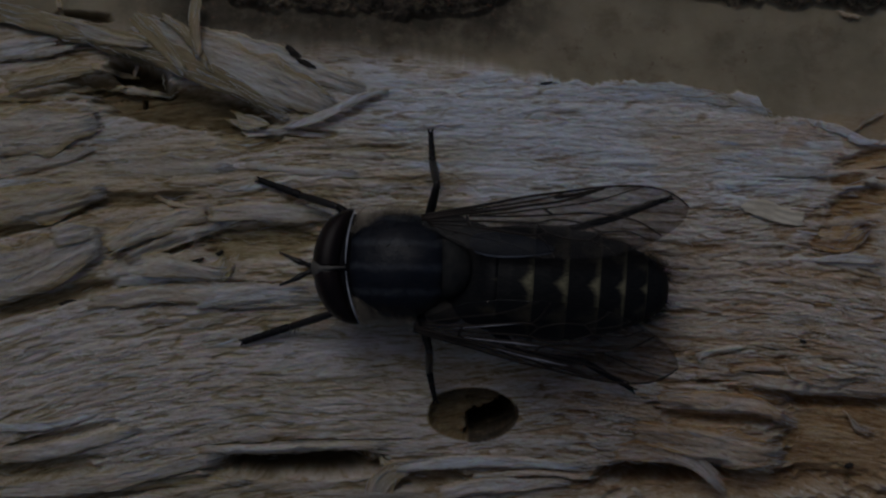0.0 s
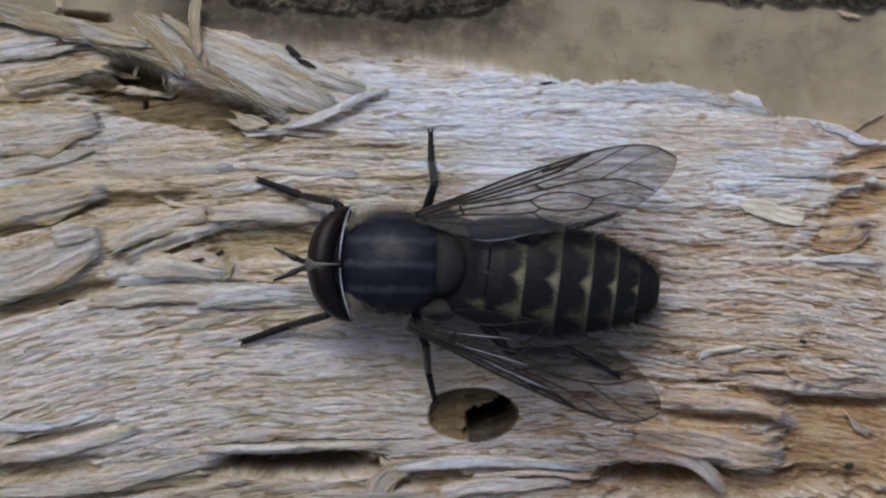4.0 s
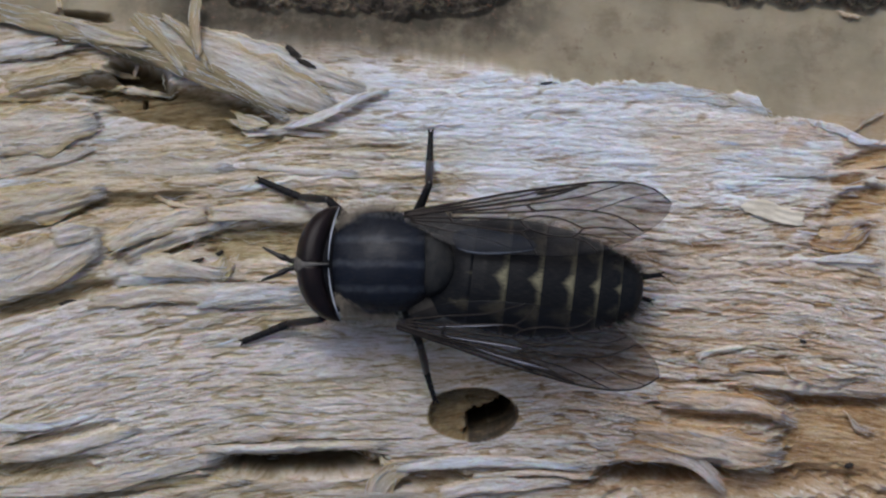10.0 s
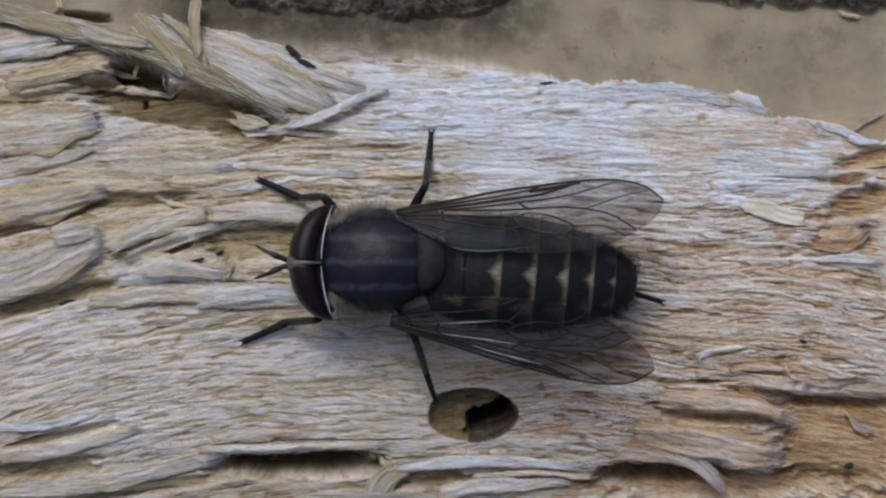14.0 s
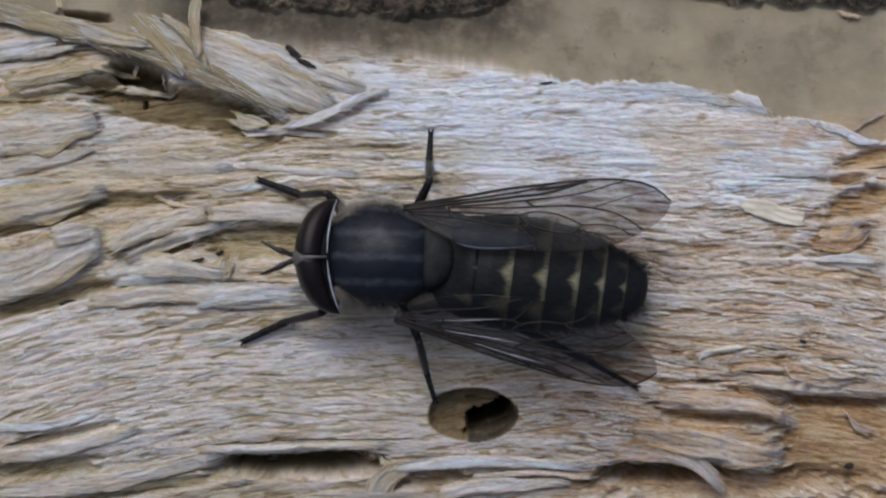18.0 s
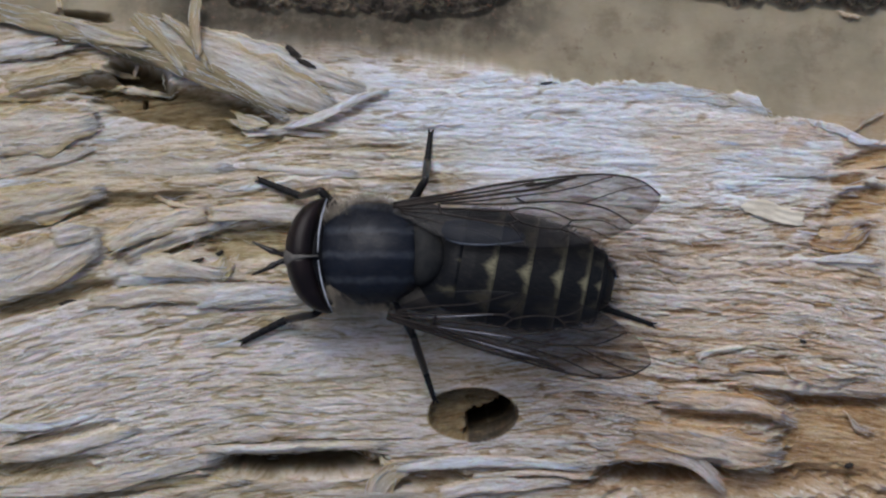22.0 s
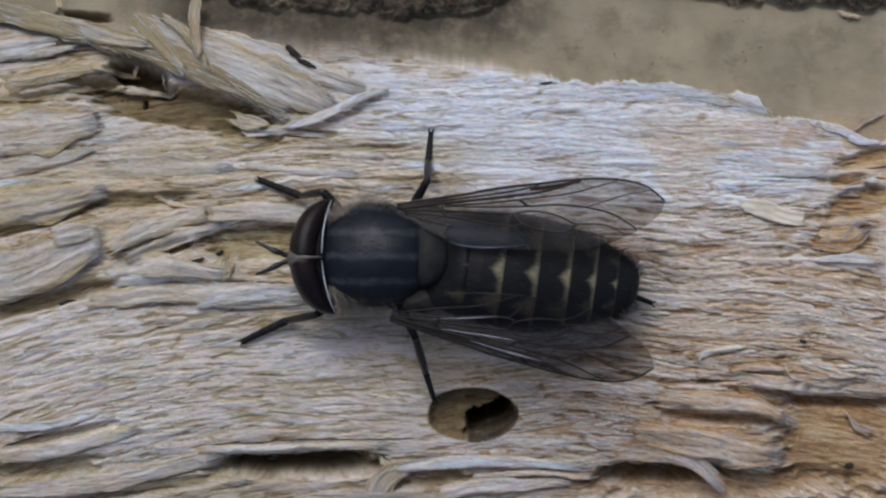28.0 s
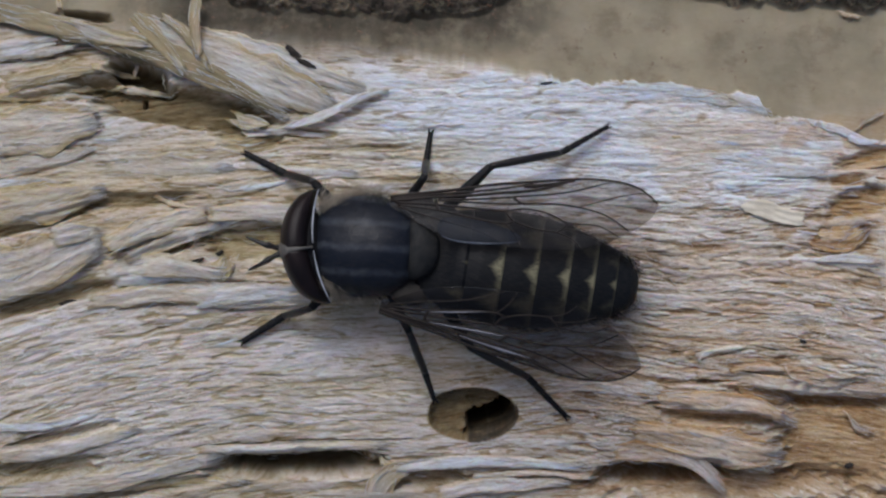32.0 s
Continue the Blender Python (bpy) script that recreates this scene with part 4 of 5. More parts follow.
def lump(name, at, size, material, label, category, seed, turn=0, sink=0.3, parent=None, stretchy=0.35):
    """A small rough clod."""
    bm = bmesh.new()
    bmesh.ops.create_icosphere(bm, subdivisions=3, radius=1)
    for q in bm.verts:
        q.co *= 1 + stretchy * noise.noise(q.co * 1.7 + Vector((seed, 0, 0))) + 0.16 * noise.noise(q.co * 5 + Vector((0, seed, 0)))
        q.co = Vector((q.co.x * size[0], q.co.y * size[1], q.co.z * size[2])) * MM
    me = bpy.data.meshes.new(name)
    bm.to_mesh(me)
    bm.free()
    me.materials.append(material)
    me.shade_smooth()
    ob = new(name, me)
    ob.matrix_world = mm(at[0], at[1], float(top(at[0], at[1], True)) + size[2] * (1 - sink), turn)
    ob.parent = parent
    return tagged(ob, label, category)


lump("bark_crumb", (-8.54, 11.20), (0.62, 0.2, 0.18), CRUMB, "black crumb of bark lying on the log", "crumb", 1, -42, -1.6)
lump("bark_crumb", (-7.78, 10.56), (0.6, 0.17, 0.15), CRUMB, "black crumb of bark lying on the log", "crumb", 2, -24, -1.6)
lump("bark_crumb", (-11.62, 12.03), (0.16, 0.14, 0.12), CRUMB, "tiny black crumb on the log", "crumb", 4, 0, 0.2)
lump("bark_crumb", (20.42, -5.22), (0.22, 0.14, 0.1), CRUMB, "tiny dark crumb on the log", "crumb", 6, -30, 0.2)
lump("bark_crumb", (23.46, -12.51), (0.25, 0.16, 0.12), CRUMB, "tiny dark crumb on the raw wood", "crumb", 7, 20, 0.2)
lump("bark_crumb", (-21.31, -3.04), (0.5, 0.14, 0.14), CRUMB, "black crumb in a crack of the log", "crumb", 8, 12, 0.2)
lump("bark_crumb", (-12.77, -0.29), (0.34, 0.12, 0.12), CRUMB, "black crumb in a crack of the log", "crumb", 9, 35, 0.2)
lump("bark_crumb", (-13.89, -0.67), (0.4, 0.12, 0.12), CRUMB, "black crumb in a crack of the log", "crumb", 10, 20, 0.2)
lump("bark_crumb", (5.89, 9.47), (0.36, 0.07, 0.07), CRUMB, "thin black crumb on the log", "crumb", 11, 8, 0.2)
for i in range(16):
    x = RNG.uniform(-10.0, 2.6) if i < 11 else RNG.uniform(15.0, 26.0)
    k = RNG.uniform(0.2, 0.5)
    lump("bark", (x, (14.0 if i < 11 else 14.6) + RNG.uniform(-0.25, 0.5)), (k * 1.5, k * 0.8, k * 0.6), BARK, "dark crumbling bark remnant", "", 20 + i, RNG.uniform(-35, 35), 0.55, LOG, 0.9)
chip = sliver("wood_chip", [(16.64, 2.40), (18.11, 2.27), (19.71, 1.76), (20.61, 1.57)], [0.4, 0.95, 1.05, 0.5], 0.3, (0.15, 0.3, 0.3, 0.2), (0.3, 0.0, 0.0), seed=401, parent=None)
chip.data.materials.clear()
chip.data.materials.append(FRESH)
tagged(chip, "pale cream chip of wood lying on the log", "wood chip")

# ---- the horsefly ----
fly = tagged(new("horsefly"), "black-grey horsefly with smoky wings standing on the log", "horsefly")


def hairs(roots, ways, length, radius, seed):
    """Fine hairs from points outwards."""
    rng = np.random.default_rng(seed)
    out = []
    for p, d in zip(roots, ways):
        d = d + rng.normal(0, 0.28, 3)
        d /= np.linalg.norm(d)
        L = length * rng.uniform(0.6, 1.3)
        q = np.linspace(0, 1, 4)[:, None]
        pts = p + d * L * q + np.array([0.25, 0, -0.2]) * L * q * q
        out.append(tube(pts, [radius, radius * 0.3], 3))
    return joined(out)


def make_thorax():
    v, f = loft([(-3.0, 0.6, 0.5, 0.6, 3.9), (-2.85, 1.3, 0.9, 1.1, 3.85), (-2.5, 1.95, 1.35, 1.5, 3.8), (-1.7, 2.5, 1.85, 2.0, 3.75), (-0.7, 2.78, 2.2, 2.4, 3.75), (0.4, 2.8, 2.3, 2.6, 3.7),
                 (1.5, 2.52, 2.15, 2.3, 3.7), (2.15, 2.12, 1.8, 1.8, 3.7), (2.5, 1.75, 1.3, 1.4, 3.7), (2.65, 1.2, 0.9, 1.0, 3.7)], 48, 40, 0.03, 3)
    thorax = part("thorax", mesh_of("thorax", v, f, COAT), fly, "blue-black thorax with dusty grey stripes")
    v, f = loft([(2.1, 1.3, 0.6, 0.3, 4.5), (2.3, 1.68, 0.85, 0.5, 4.5), (2.7, 1.7, 1.0, 0.6, 4.5), (3.15, 1.55, 0.95, 0.5, 4.45), (3.55, 1.2, 0.75, 0.35, 4.4), (3.82, 0.7, 0.45, 0.2, 4.4), (3.92, 0.25, 0.12, 0.1, 4.4)],
                24, 28, 0.02, 4)
    part("scutellum", mesh_of("scutellum", v, f, SCUTE), fly, "grey-brown scutellum")
    v, f = loft([(0.8, 1.2, 0.5, 1.2, 3.4), (1.6, 2.2, 0.8, 1.6, 3.4), (2.6, 2.5, 0.95, 1.6, 3.4), (3.6, 2.55, 0.95, 1.5, 3.4), (4.6, 2.45, 0.9, 1.3, 3.4), (5.3, 1.8, 0.6, 1.0, 3.4)], 24, 28, 0.06, 5)
    part("metathorax", mesh_of("metathorax", v, f, SHELL), fly, "dark hind thorax below the wing roots")
    for kind, count, x0, x1, long, coat in (("pale", 2300, -2.6, 0.6, 0.85, FUZZ), ("dark", 1300, -1.8, 2.5, 0.5, SHELL)):
        rng = np.random.default_rng(count)
        roots, ways = [], []
        for i in range(count):
            s = rng.choice([-1, 1])
            x = x0 + (x1 - x0) * (rng.random() ** (1.6 if kind == "pale" else 1))
            w = float(np.interp(x, [-3.0, -2.85, -2.5, -1.7, -0.7, 0.4, 1.5, 2.15, 2.5], [0.6, 1.3, 1.95, 2.45, 2.78, 2.8, 2.52, 2.12, 1.75]))
            a = rng.uniform(-0.9, 0.25) if kind == "pale" else rng.uniform(-0.7, 1.3)
            a = rng.uniform(-0.9, 0.55) if kind == "pale" and x < -1.6 else a
            roots.append(np.array([x, s * w * math.cos(a) * 0.97, 3.75 + 0.75 * w * math.sin(a)]))
            ways.append(np.array([rng.uniform(-0.6, 0.9), s * math.cos(a) * 0.8, math.sin(a) * 0.8]))
        v, f = hairs(roots, ways, long, 0.012, 6)
        tagged(part("hair_fringe", mesh_of("hair_fringe", v, f, coat), thorax, kind + " hair along the sides of the thorax"), kind="stuff")
    for s in (-1, 1):
        v, f = loft([(1.3, 0.2, 0.2, 0.2, 3.9), (1.6, 0.55, 0.4, 0.4, 4.0), (2.4, 0.75, 0.45, 0.4, 3.9), (3.2, 0.6, 0.3, 0.3, 3.7), (3.6, 0.15, 0.1, 0.1, 3.6)], 18, 18, 0.08, 7)
        v = v + np.array([0, s * 2.35, 0])
        part("calypter", mesh_of("calypter", v, f, SCALE), fly, "tan-grey scale over the wing root")
    return thorax


def make_head():
    """Head built round its own neck point."""
    v, f = loft([(-2.2, 0.3, 0.4, 1.0, 0), (-1.9, 0.8, 1.0, 1.6, 0), (-1.2, 1.9, 1.5, 1.9, 0), (-0.7, 2.2, 1.45, 1.8, 0), (-0.4, 2.3, 1.2, 1.6, 0), (-0.1, 1.6, 0.9, 1.1, 0), (0.2, 0.7, 0.5, 0.5, 0)],
                30, 32)
    head = part("head", mesh_of("head", v, f, SHELL), fly, "short wide dark head")
    n, m = 44, 30
    for s in (-1, 1):
        t, a = np.meshgrid(np.linspace(0.0, 1, n), np.linspace(0, 2 * math.pi, m, endpoint=False), indexing="ij")
        y = 0.14 + 3.02 * np.sin(t * math.pi / 2)
        k = np.sqrt(np.clip(1 - (y / 3.165) ** 2, 0, 1))
        fore, hind = -2.42 * k ** 0.92, -0.66 * (1 - (y / 3.165) ** 2)
        mid, half = (fore + hind) / 2, (hind - fore) / 2
        c, w = np.cos(a), np.sin(a)
        x = mid + half * np.sign(c) * np.abs(c) ** 0.8
        z = 0.05 + 2.0 * k ** 0.8 * np.sign(w) * np.abs(w) ** 0.85
        v = np.stack([x, s * y, z], -1).reshape(-1, 3)
        f = grid_faces(n, m, True).tolist() + [list(range(m))[::-1]]
        if s < 0:
            f = [q[::-1] for q in f]
        part("eye", mesh_of("eye", v, f, EYE), head, "dark red-brown compound eye")
        q = np.linspace(0.2, 3.1, 28)
        kk = 1 - (q / 3.165) ** 2
        line = np.stack([-0.60 * kk + 0.05, s * q, 0.05 + 1.55 * kk ** 0.4], -1)
        v, f = tube(line, [0.02, 0.045, 0.05, 0.02], 8, 0.8)
        part("eye_rim", mesh_of("eye_rim", v, f, RIM), head, "pale grey hind rim of the eye")
    v, f = loft([(-2.5, 0.25, 0.3, 0.4, 0.5), (-2.36, 0.46, 0.5, 0.5, 0.85), (-2.05, 0.40, 0.42, 0.5, 1.48), (-1.5, 0.15, 0.15, 0.4, 1.95), (-0.9, 0.07, 0.1, 0.4, 1.93), (-0.55, 0.06, 0.1, 0.2, 1.7)], 20, 14)
    part("frons", mesh_of("frons", v, f, FRONS), head, "grey band between the eyes")
    v, f = loft([(-2.12, 0.04, 0.05, 0.1, 1.50), (-2.05, 0.12, 0.12, 0.1, 1.66), (-1.92, 0.11, 0.12, 0.1, 1.85), (-1.8, 0.04, 0.05, 0.05, 1.96)], 10, 12)
    part("callus", mesh_of("callus", v, f, SHELL), head, "small shiny black callus")
    for s, far in ((1, (-4.15, 0.95, 0.9)), (-1, (-4.25, -0.85, 0.6))):
        v, f = joined([tube(curve_through([(-2.2, s * 0.14, 0.7), (-2.6, s * 0.2, 0.85), (-2.8, s * 0.28, 0.9)], 8), [0.14, 0.17, 0.13], 8),
                       tube(curve_through([(-2.7, s * 0.25, 0.9), (-3.0, s * 0.36, 0.98), (-3.5, s * 0.6, 1.0), far], 16), [0.12, 0.19, 0.11, 0.10, 0.05], 8)])
        part("antenna", mesh_of("antenna", v, f, SHIN), head, "short dark brown antenna")
    rng = np.random.default_rng(9)
    roots, ways = [], []
    for i in range(460):
        y = rng.uniform(-2.9, 2.9)
        roots.append(np.array([-0.15 + 0.03 * y * y, y * 0.95, rng.uniform(-1.4, 1.0)]))
        ways.append(np.array([0.5, 0.5 * y, 0.4]))
    v, f = hairs(roots, ways, 0.65, 0.014, 10)
    tagged(part("hair_fringe", mesh_of("hair_fringe", v, f, FUZZ), head, "pale hair behind the eyes"), kind="stuff")
    return head


TERGITES = []


def make_abdomen():
    """Abdomen from its own root along x, seven overlapping back plates."""
    def wide(x):
        return float(np.interp(x, [-1.1, -0.5, 0, 0.6, 1.8, 3.4, 5.0, 6.6, 8.0, 9.0, 9.7, 10.2, 10.5, 10.7], [1.9, 2.4, 2.6, 2.75, 2.95, 3.12, 3.06, 2.78, 2.36, 1.95, 1.58, 1.2, 0.85, 0.4]))

    def tall(x):
        return float(np.interp(x, [-1.1, 0, 0.6, 1.8, 4, 7, 9, 10.2, 10.7], [0.2, 0.7, 1.1, 1.5, 1.6, 1.4, 1.05, 0.7, 0.25]))
    st = [(x, wide(max(x, 0)) * (0.93 if x > 0 else 0.7), tall(x) * 0.9, 1.2 if x < 9 else 0.6, -0.1 * x) for x in (-1.5, -0.6, 0.8, 2, 4, 6, 8, 8.8, 9.1)]
    v, f = loft(st, 40, 32)
    abdomen = part("abdomen", mesh_of("abdomen", v, f, SHELL), fly, "broad black abdomen with pale bands")
    cuts = [-1.1, 1.15, 3.12, 5.02, 6.78, 8.2, 9.4, 10.65]
    for k in range(7):
        n, m = 14, 40
        t, a = np.meshgrid(np.linspace(0, 1, n), np.linspace(-0.25, math.pi + 0.25, m), indexing="ij")
        x = cuts[k] - 0.12 + (cuts[k + 1] - cuts[k] + 0.12) * t
        w, hgt = np.vectorize(wide)(x), np.vectorize(tall)(x)
        lip = 0.02 + 0.07 * t - 0.07 * smooth(0.93, 1.0, t)
        y, z = (w + lip) * np.cos(a), -0.1 * x + (hgt + lip) * np.sin(a)
        outer = np.stack([x, y, z], -1).reshape(-1, 3)
        inner = np.stack([x, y * 0.95, z - 0.07], -1).reshape(-1, 3)
        f = grid_faces(n, m)
        N = n * m
        b = [[i * m + e, (i + 1) * m + e, N + (i + 1) * m + e, N + i * m + e] for i in range(n - 1) for e in (0, m - 1)]
        b += [[e * m + j, e * m + j + 1, N + e * m + j + 1, N + e * m + j] for j in range(m - 1) for e in (0, n - 1)]
        me = mesh_of("tergite", np.vstack([outer, inner]), np.vstack([f, (f + N)[:, ::-1], np.array(b)]), BANDS)
        loops = np.empty(len(me.loops), np.int32)
        me.loops.foreach_get("vertex_index", loops)
        uv = np.stack([t * (0.66 if k == 0 else 1 if k < 5 else 0.9 if k == 5 else 0.3), np.cos(a)], -1).reshape(-1, 2)
        me.uv_layers.new(name="band").data.foreach_set("uv", np.vstack([uv, uv])[loops].astype(np.float32).ravel())
        TERGITES.append(part("tergite", me, abdomen))
    rng = np.random.default_rng(12)
    for count, x0, x1, plate in ((800, 1.0, 8.2, None), (160, 8.2, 9.3, TERGITES[5]), (420, 9.3, 10.6, TERGITES[6])):
        roots, ways = [], []
        for i in range(count):
            x = rng.uniform(x0, x1)
            a = rng.uniform(-0.5, 0.9) if i % 2 else math.pi - rng.uniform(-0.5, 0.9)
            roots.append(np.array([x, (wide(x) + 0.04) * math.cos(a), -0.1 * x + tall(x) * math.sin(a)]))
            ways.append(np.array([0.9, math.cos(a) * 0.7, math.sin(a) * 0.5]))
        v, f = hairs(roots, ways, 0.42, 0.012, 13)
        if plate is None:
            tagged(part("hair_fringe", mesh_of("hair_fringe", v, f, SHELL), abdomen, "short dark hair along the abdomen"), kind="stuff")
            continue
        # on the sliding plates the hair is one with the plate
        hair, bm = mesh_of("tergite_hair", v, f, SHELL), bmesh.new()
        bm.from_mesh(plate.data)
        plain_faces = len(bm.faces)
        bm.from_mesh(hair)
        bm.faces.ensure_lookup_table()
        for face in bm.faces[plain_faces:]:
            face.material_index = 1
        bm.to_mesh(plate.data)
        bm.free()
        plate.data.materials.append(SHELL)
        bpy.data.meshes.remove(hair)
    return abdomen


# wing outline and veins, from the root along x, front edge at +y, in mm
FRONT = [(0, 0.25), (2, 0.42), (5.2, 0.82), (9.8, 1.15), (12.2, 1.1), (13.7, 0.65), (14.6, -0.3)]
BACK = [(0, -0.35), (1.0, -1.0), (2.2, -1.8), (3.4, -2.25), (5.0, -2.65), (7.1, -2.95), (9.6, -3.0), (11.7, -2.55), (13.2, -1.8), (14.2, -1.05), (14.6, -0.3)]
# each vein: points, radius at its root and at its tip
VEINS = [
    ([(0, 0.22), (3, 0.52), (7, 0.95), (9.8, 1.13), (12.2, 1.08), (13.7, 0.63), (14.55, -0.25)], 0.085, 0.04),
    ([(0, 0.1), (3, 0.34), (6, 0.55), (7.8, 0.9)], 0.07, 0.04), ([(0, 0.0), (3, 0.16), (6, 0.3), (7.8, 0.47), (9.8, 1.0)], 0.09, 0.055),
    ([(7.3, 0.72), (8.5, 0.82), (9.4, 0.95), (10.1, 1.05)], 0.10, 0.06),
    ([(2.6, -0.02), (5, 0.0), (7.5, 0.12), (10, 0.45), (12.1, 1.0)], 0.055, 0.03),
    ([(2.6, -0.05), (4.5, -0.2), (6.0, -0.3), (7.2, -0.35)], 0.05, 0.045), ([(7.2, -0.35), (9.3, -0.38), (11.1, -0.72), (12.0, -1.15), (12.9, -1.85)], 0.055, 0.035),
    ([(10.2, -0.5), (11.3, -0.2), (12.6, 0.15), (13.9, 0.4)], 0.035, 0.022), ([(7.2, -0.35), (6.95, -0.2), (6.7, 0.02)], 0.055, 0.055),
    ([(0.3, -0.1), (3, -0.38), (5, -0.6), (6.25, -0.74)], 0.06, 0.045), ([(6.25, -0.74), (7.2, -0.62), (8.5, -0.9), (9.6, -1.5)], 0.045, 0.035),
    ([(6.25, -0.74), (6.7, -1.3), (7.8, -1.75), (9.0, -1.94)], 0.05, 0.035), ([(9.6, -1.5), (9.35, -1.75), (9.0, -1.94)], 0.045, 0.04),
    ([(9.6, -1.5), (11.2, -1.6), (12.3, -2.2)], 0.04, 0.025), ([(9.35, -1.75), (10.6, -2.1), (11.5, -2.6)], 0.035, 0.022), ([(9.0, -1.94), (9.8, -2.35), (10.3, -2.9)], 0.035, 0.022),
    ([(0.4, -0.25), (2.6, -0.65), (4.9, -1.24), (6.2, -1.45), (6.7, -1.3)], 0.055, 0.045), ([(6.2, -1.45), (6.65, -2.0), (7.0, -2.85)], 0.045, 0.03),
    ([(0.4, -0.35), (2.4, -1.1), (4.5, -1.8), (6.4, -2.8)], 0.05, 0.025), ([(2.5, -0.02), (2.52, -0.35), (2.6, -0.65)], 0.07, 0.07),
]


def wing_z(x, y):
    """The wing's own bow and pleats."""
    return 0.012 * x * (14.6 - x) * 0.4 + 0.05 * np.sin(x * 1.1 + y * 2.2) * np.clip(x / 5, 0, 1) - 0.05 * np.clip(-y, 0, None) ** 1.3


def make_wing(s):
    n, m = 90, 26
    front, back = curve_through(FRONT, 200), curve_through(BACK, 200)
    q = 14.6 * (1 - (1 - np.linspace(0, 1, n)) ** 1.6)
    hi, lo = np.interp(q, front[:, 0], front[:, 1]), np.interp(q, back[:, 0], back[:, 1])
    t = np.linspace(0, 1, m)
    x = np.repeat(q[:, None], m, 1)
    y = lo[:, None] + (hi - lo)[:, None] * t[None]
    z = wing_z(x, y)
    v = np.vstack([np.stack([x, s * y, z], -1).reshape(-1, 3), np.stack([x, s * y, z - 0.012], -1).reshape(-1, 3)])
    f = grid_faces(n, m)
    N = n * m
    b = [[i * m + e, (i + 1) * m + e, N + (i + 1) * m + e, N + i * m + e] for i in range(n - 1) for e in (0, m - 1)]
    wing = part("wing", mesh_of("wing", v, np.vstack([f, (f + N)[:, ::-1], np.array(b)]), FILM), fly, "smoky translucent veined wing")
    for pts, r0, r1 in VEINS:
        c = curve_through(pts, 26)
        line = np.stack([c[:, 0], s * c[:, 1], wing_z(c[:, 0], c[:, 1]) + 0.005], -1)
        v, f = tube(line, [r0 * 1.15, r1 * 1.35], 6, 0.8)
        part("vein", mesh_of("vein", v, f, VEIN), wing)
    if s < 0:
        # pale strips added along the left wing's folds, standing in for sky highlights
        for pts, r0, r1 in (([(4.6, 0.32), (5.8, 0.42), (7.2, 0.52), (8.6, 0.62)], 0.05, 0.09), ([(2.8, 0.0), (4.2, -0.08), (5.6, -0.2), (6.9, -0.3)], 0.045, 0.06),
                            ([(2.2, -0.45), (4.0, -0.95), (5.6, -1.4)], 0.03, 0.035)):
            c = curve_through(pts, 20)
            v, f = tube(np.stack([c[:, 0], s * c[:, 1], wing_z(c[:, 0], c[:, 1]) + 0.05], -1), [r0 * 0.4, r0, r1, r1 * 0.3], 6, 0.6)
            part("vein", mesh_of("vein", v, f, SHINE), wing, "pale strip painting a highlight along a wing fold")
    if s < 0:
        return wing
    n, m = 20, 14
    t, a = np.meshgrid(np.linspace(0, 1, n), np.linspace(-1, 1, m), indexing="ij")
    half = 0.85 * (1 - 0.5 * t) * np.sqrt(np.clip(1 - (2 * t - 1) ** 2, 0, 1)) ** 0.7
    x, y = 2.5 + 4.6 * t, -1.6 - 0.75 * t + half * a
    z = wing_z(x, y) + 0.06 + 0.10 * np.cos(1.5 * a)
    v = np.vstack([np.stack([x, s * y, z], -1).reshape(-1, 3), np.stack([x, s * y, z - 0.03], -1).reshape(-1, 3)])
    f = grid_faces(n, m)
    part("alula", mesh_of("alula", v, np.vstack([f, (f + n * m)[:, ::-1]]), LOBE), wing, "folded lobe at the wing's hind root, tinted dark blue for sky sheen")
    # added strip that paints the sky's glint along the lobe's edge
    v, f = tube(np.stack([x[:, 0], s * y[:, 0], z[:, 0] + 0.02], -1)[1:-1], [0.02, 0.05, 0.06, 0.03, 0.02], 6, 0.7)
    part("lobe_rim_glint", mesh_of("lobe_rim_glint", v, f, GLINT), wing, "pale blue strip painting the sky's glint on the lobe's rim")
    return wing


def limb(length, radii, material, name, parent, seed, spines=True, label=""):
    """A leg segment from its joint along x, with short bristles."""
    q = np.linspace(0, 1, 16)
    pts = np.stack([q * length, 0 * q, 0.04 * length * np.sin(q * math.pi)], -1)
    pieces = [tube(pts, radii, 10)]
    if spines:
        rng = np.random.default_rng(seed)
        k = 46
        p = np.stack([rng.uniform(0.08, 0.97, k) * length, np.zeros(k), np.zeros(k)], -1)
        a = rng.uniform(0, 2 * math.pi, k)
        ways = np.stack([np.full(k, 0.6), np.cos(a), np.sin(a)], -1)
        pieces.append(hairs(p, ways, 2.0 * max(radii), 0.016, seed))
    v, f = joined(pieces)
    return part(name, mesh_of(name, v, f, material), parent, label)


def tarsus(length, parent, seed):
    """Five bead-like joints and two claws."""
    pieces, step = [], length / 5
    for i in range(5):
        r = (0.23 if length > 2.4 and length < 3.0 else 0.19) - 0.012 * i
        pieces.append(tube([(i * step, 0, 0), (i * step + 0.15 * step, 0, 0), (i * step + 0.8 * step, 0, 0), ((i + 1) * step, 0, 0)], [r * 0.95, r * 0.98, r * 1.03, r * 0.97], 8))
    for s in (-1, 1):
        pieces.append(tube(curve_through([(length - 0.05, s * 0.04, 0), (length + 0.14, s * 0.13, 0.04), (length + 0.26, s * 0.16, -0.06)], 7), [0.06, 0.055, 0.02], 6))
    v, f = joined(pieces)
    return part("tarsus", mesh_of("tarsus", v, f, SHELL), parent)


make_thorax()
HEAD = make_head()
ABDOMEN = make_abdomen()
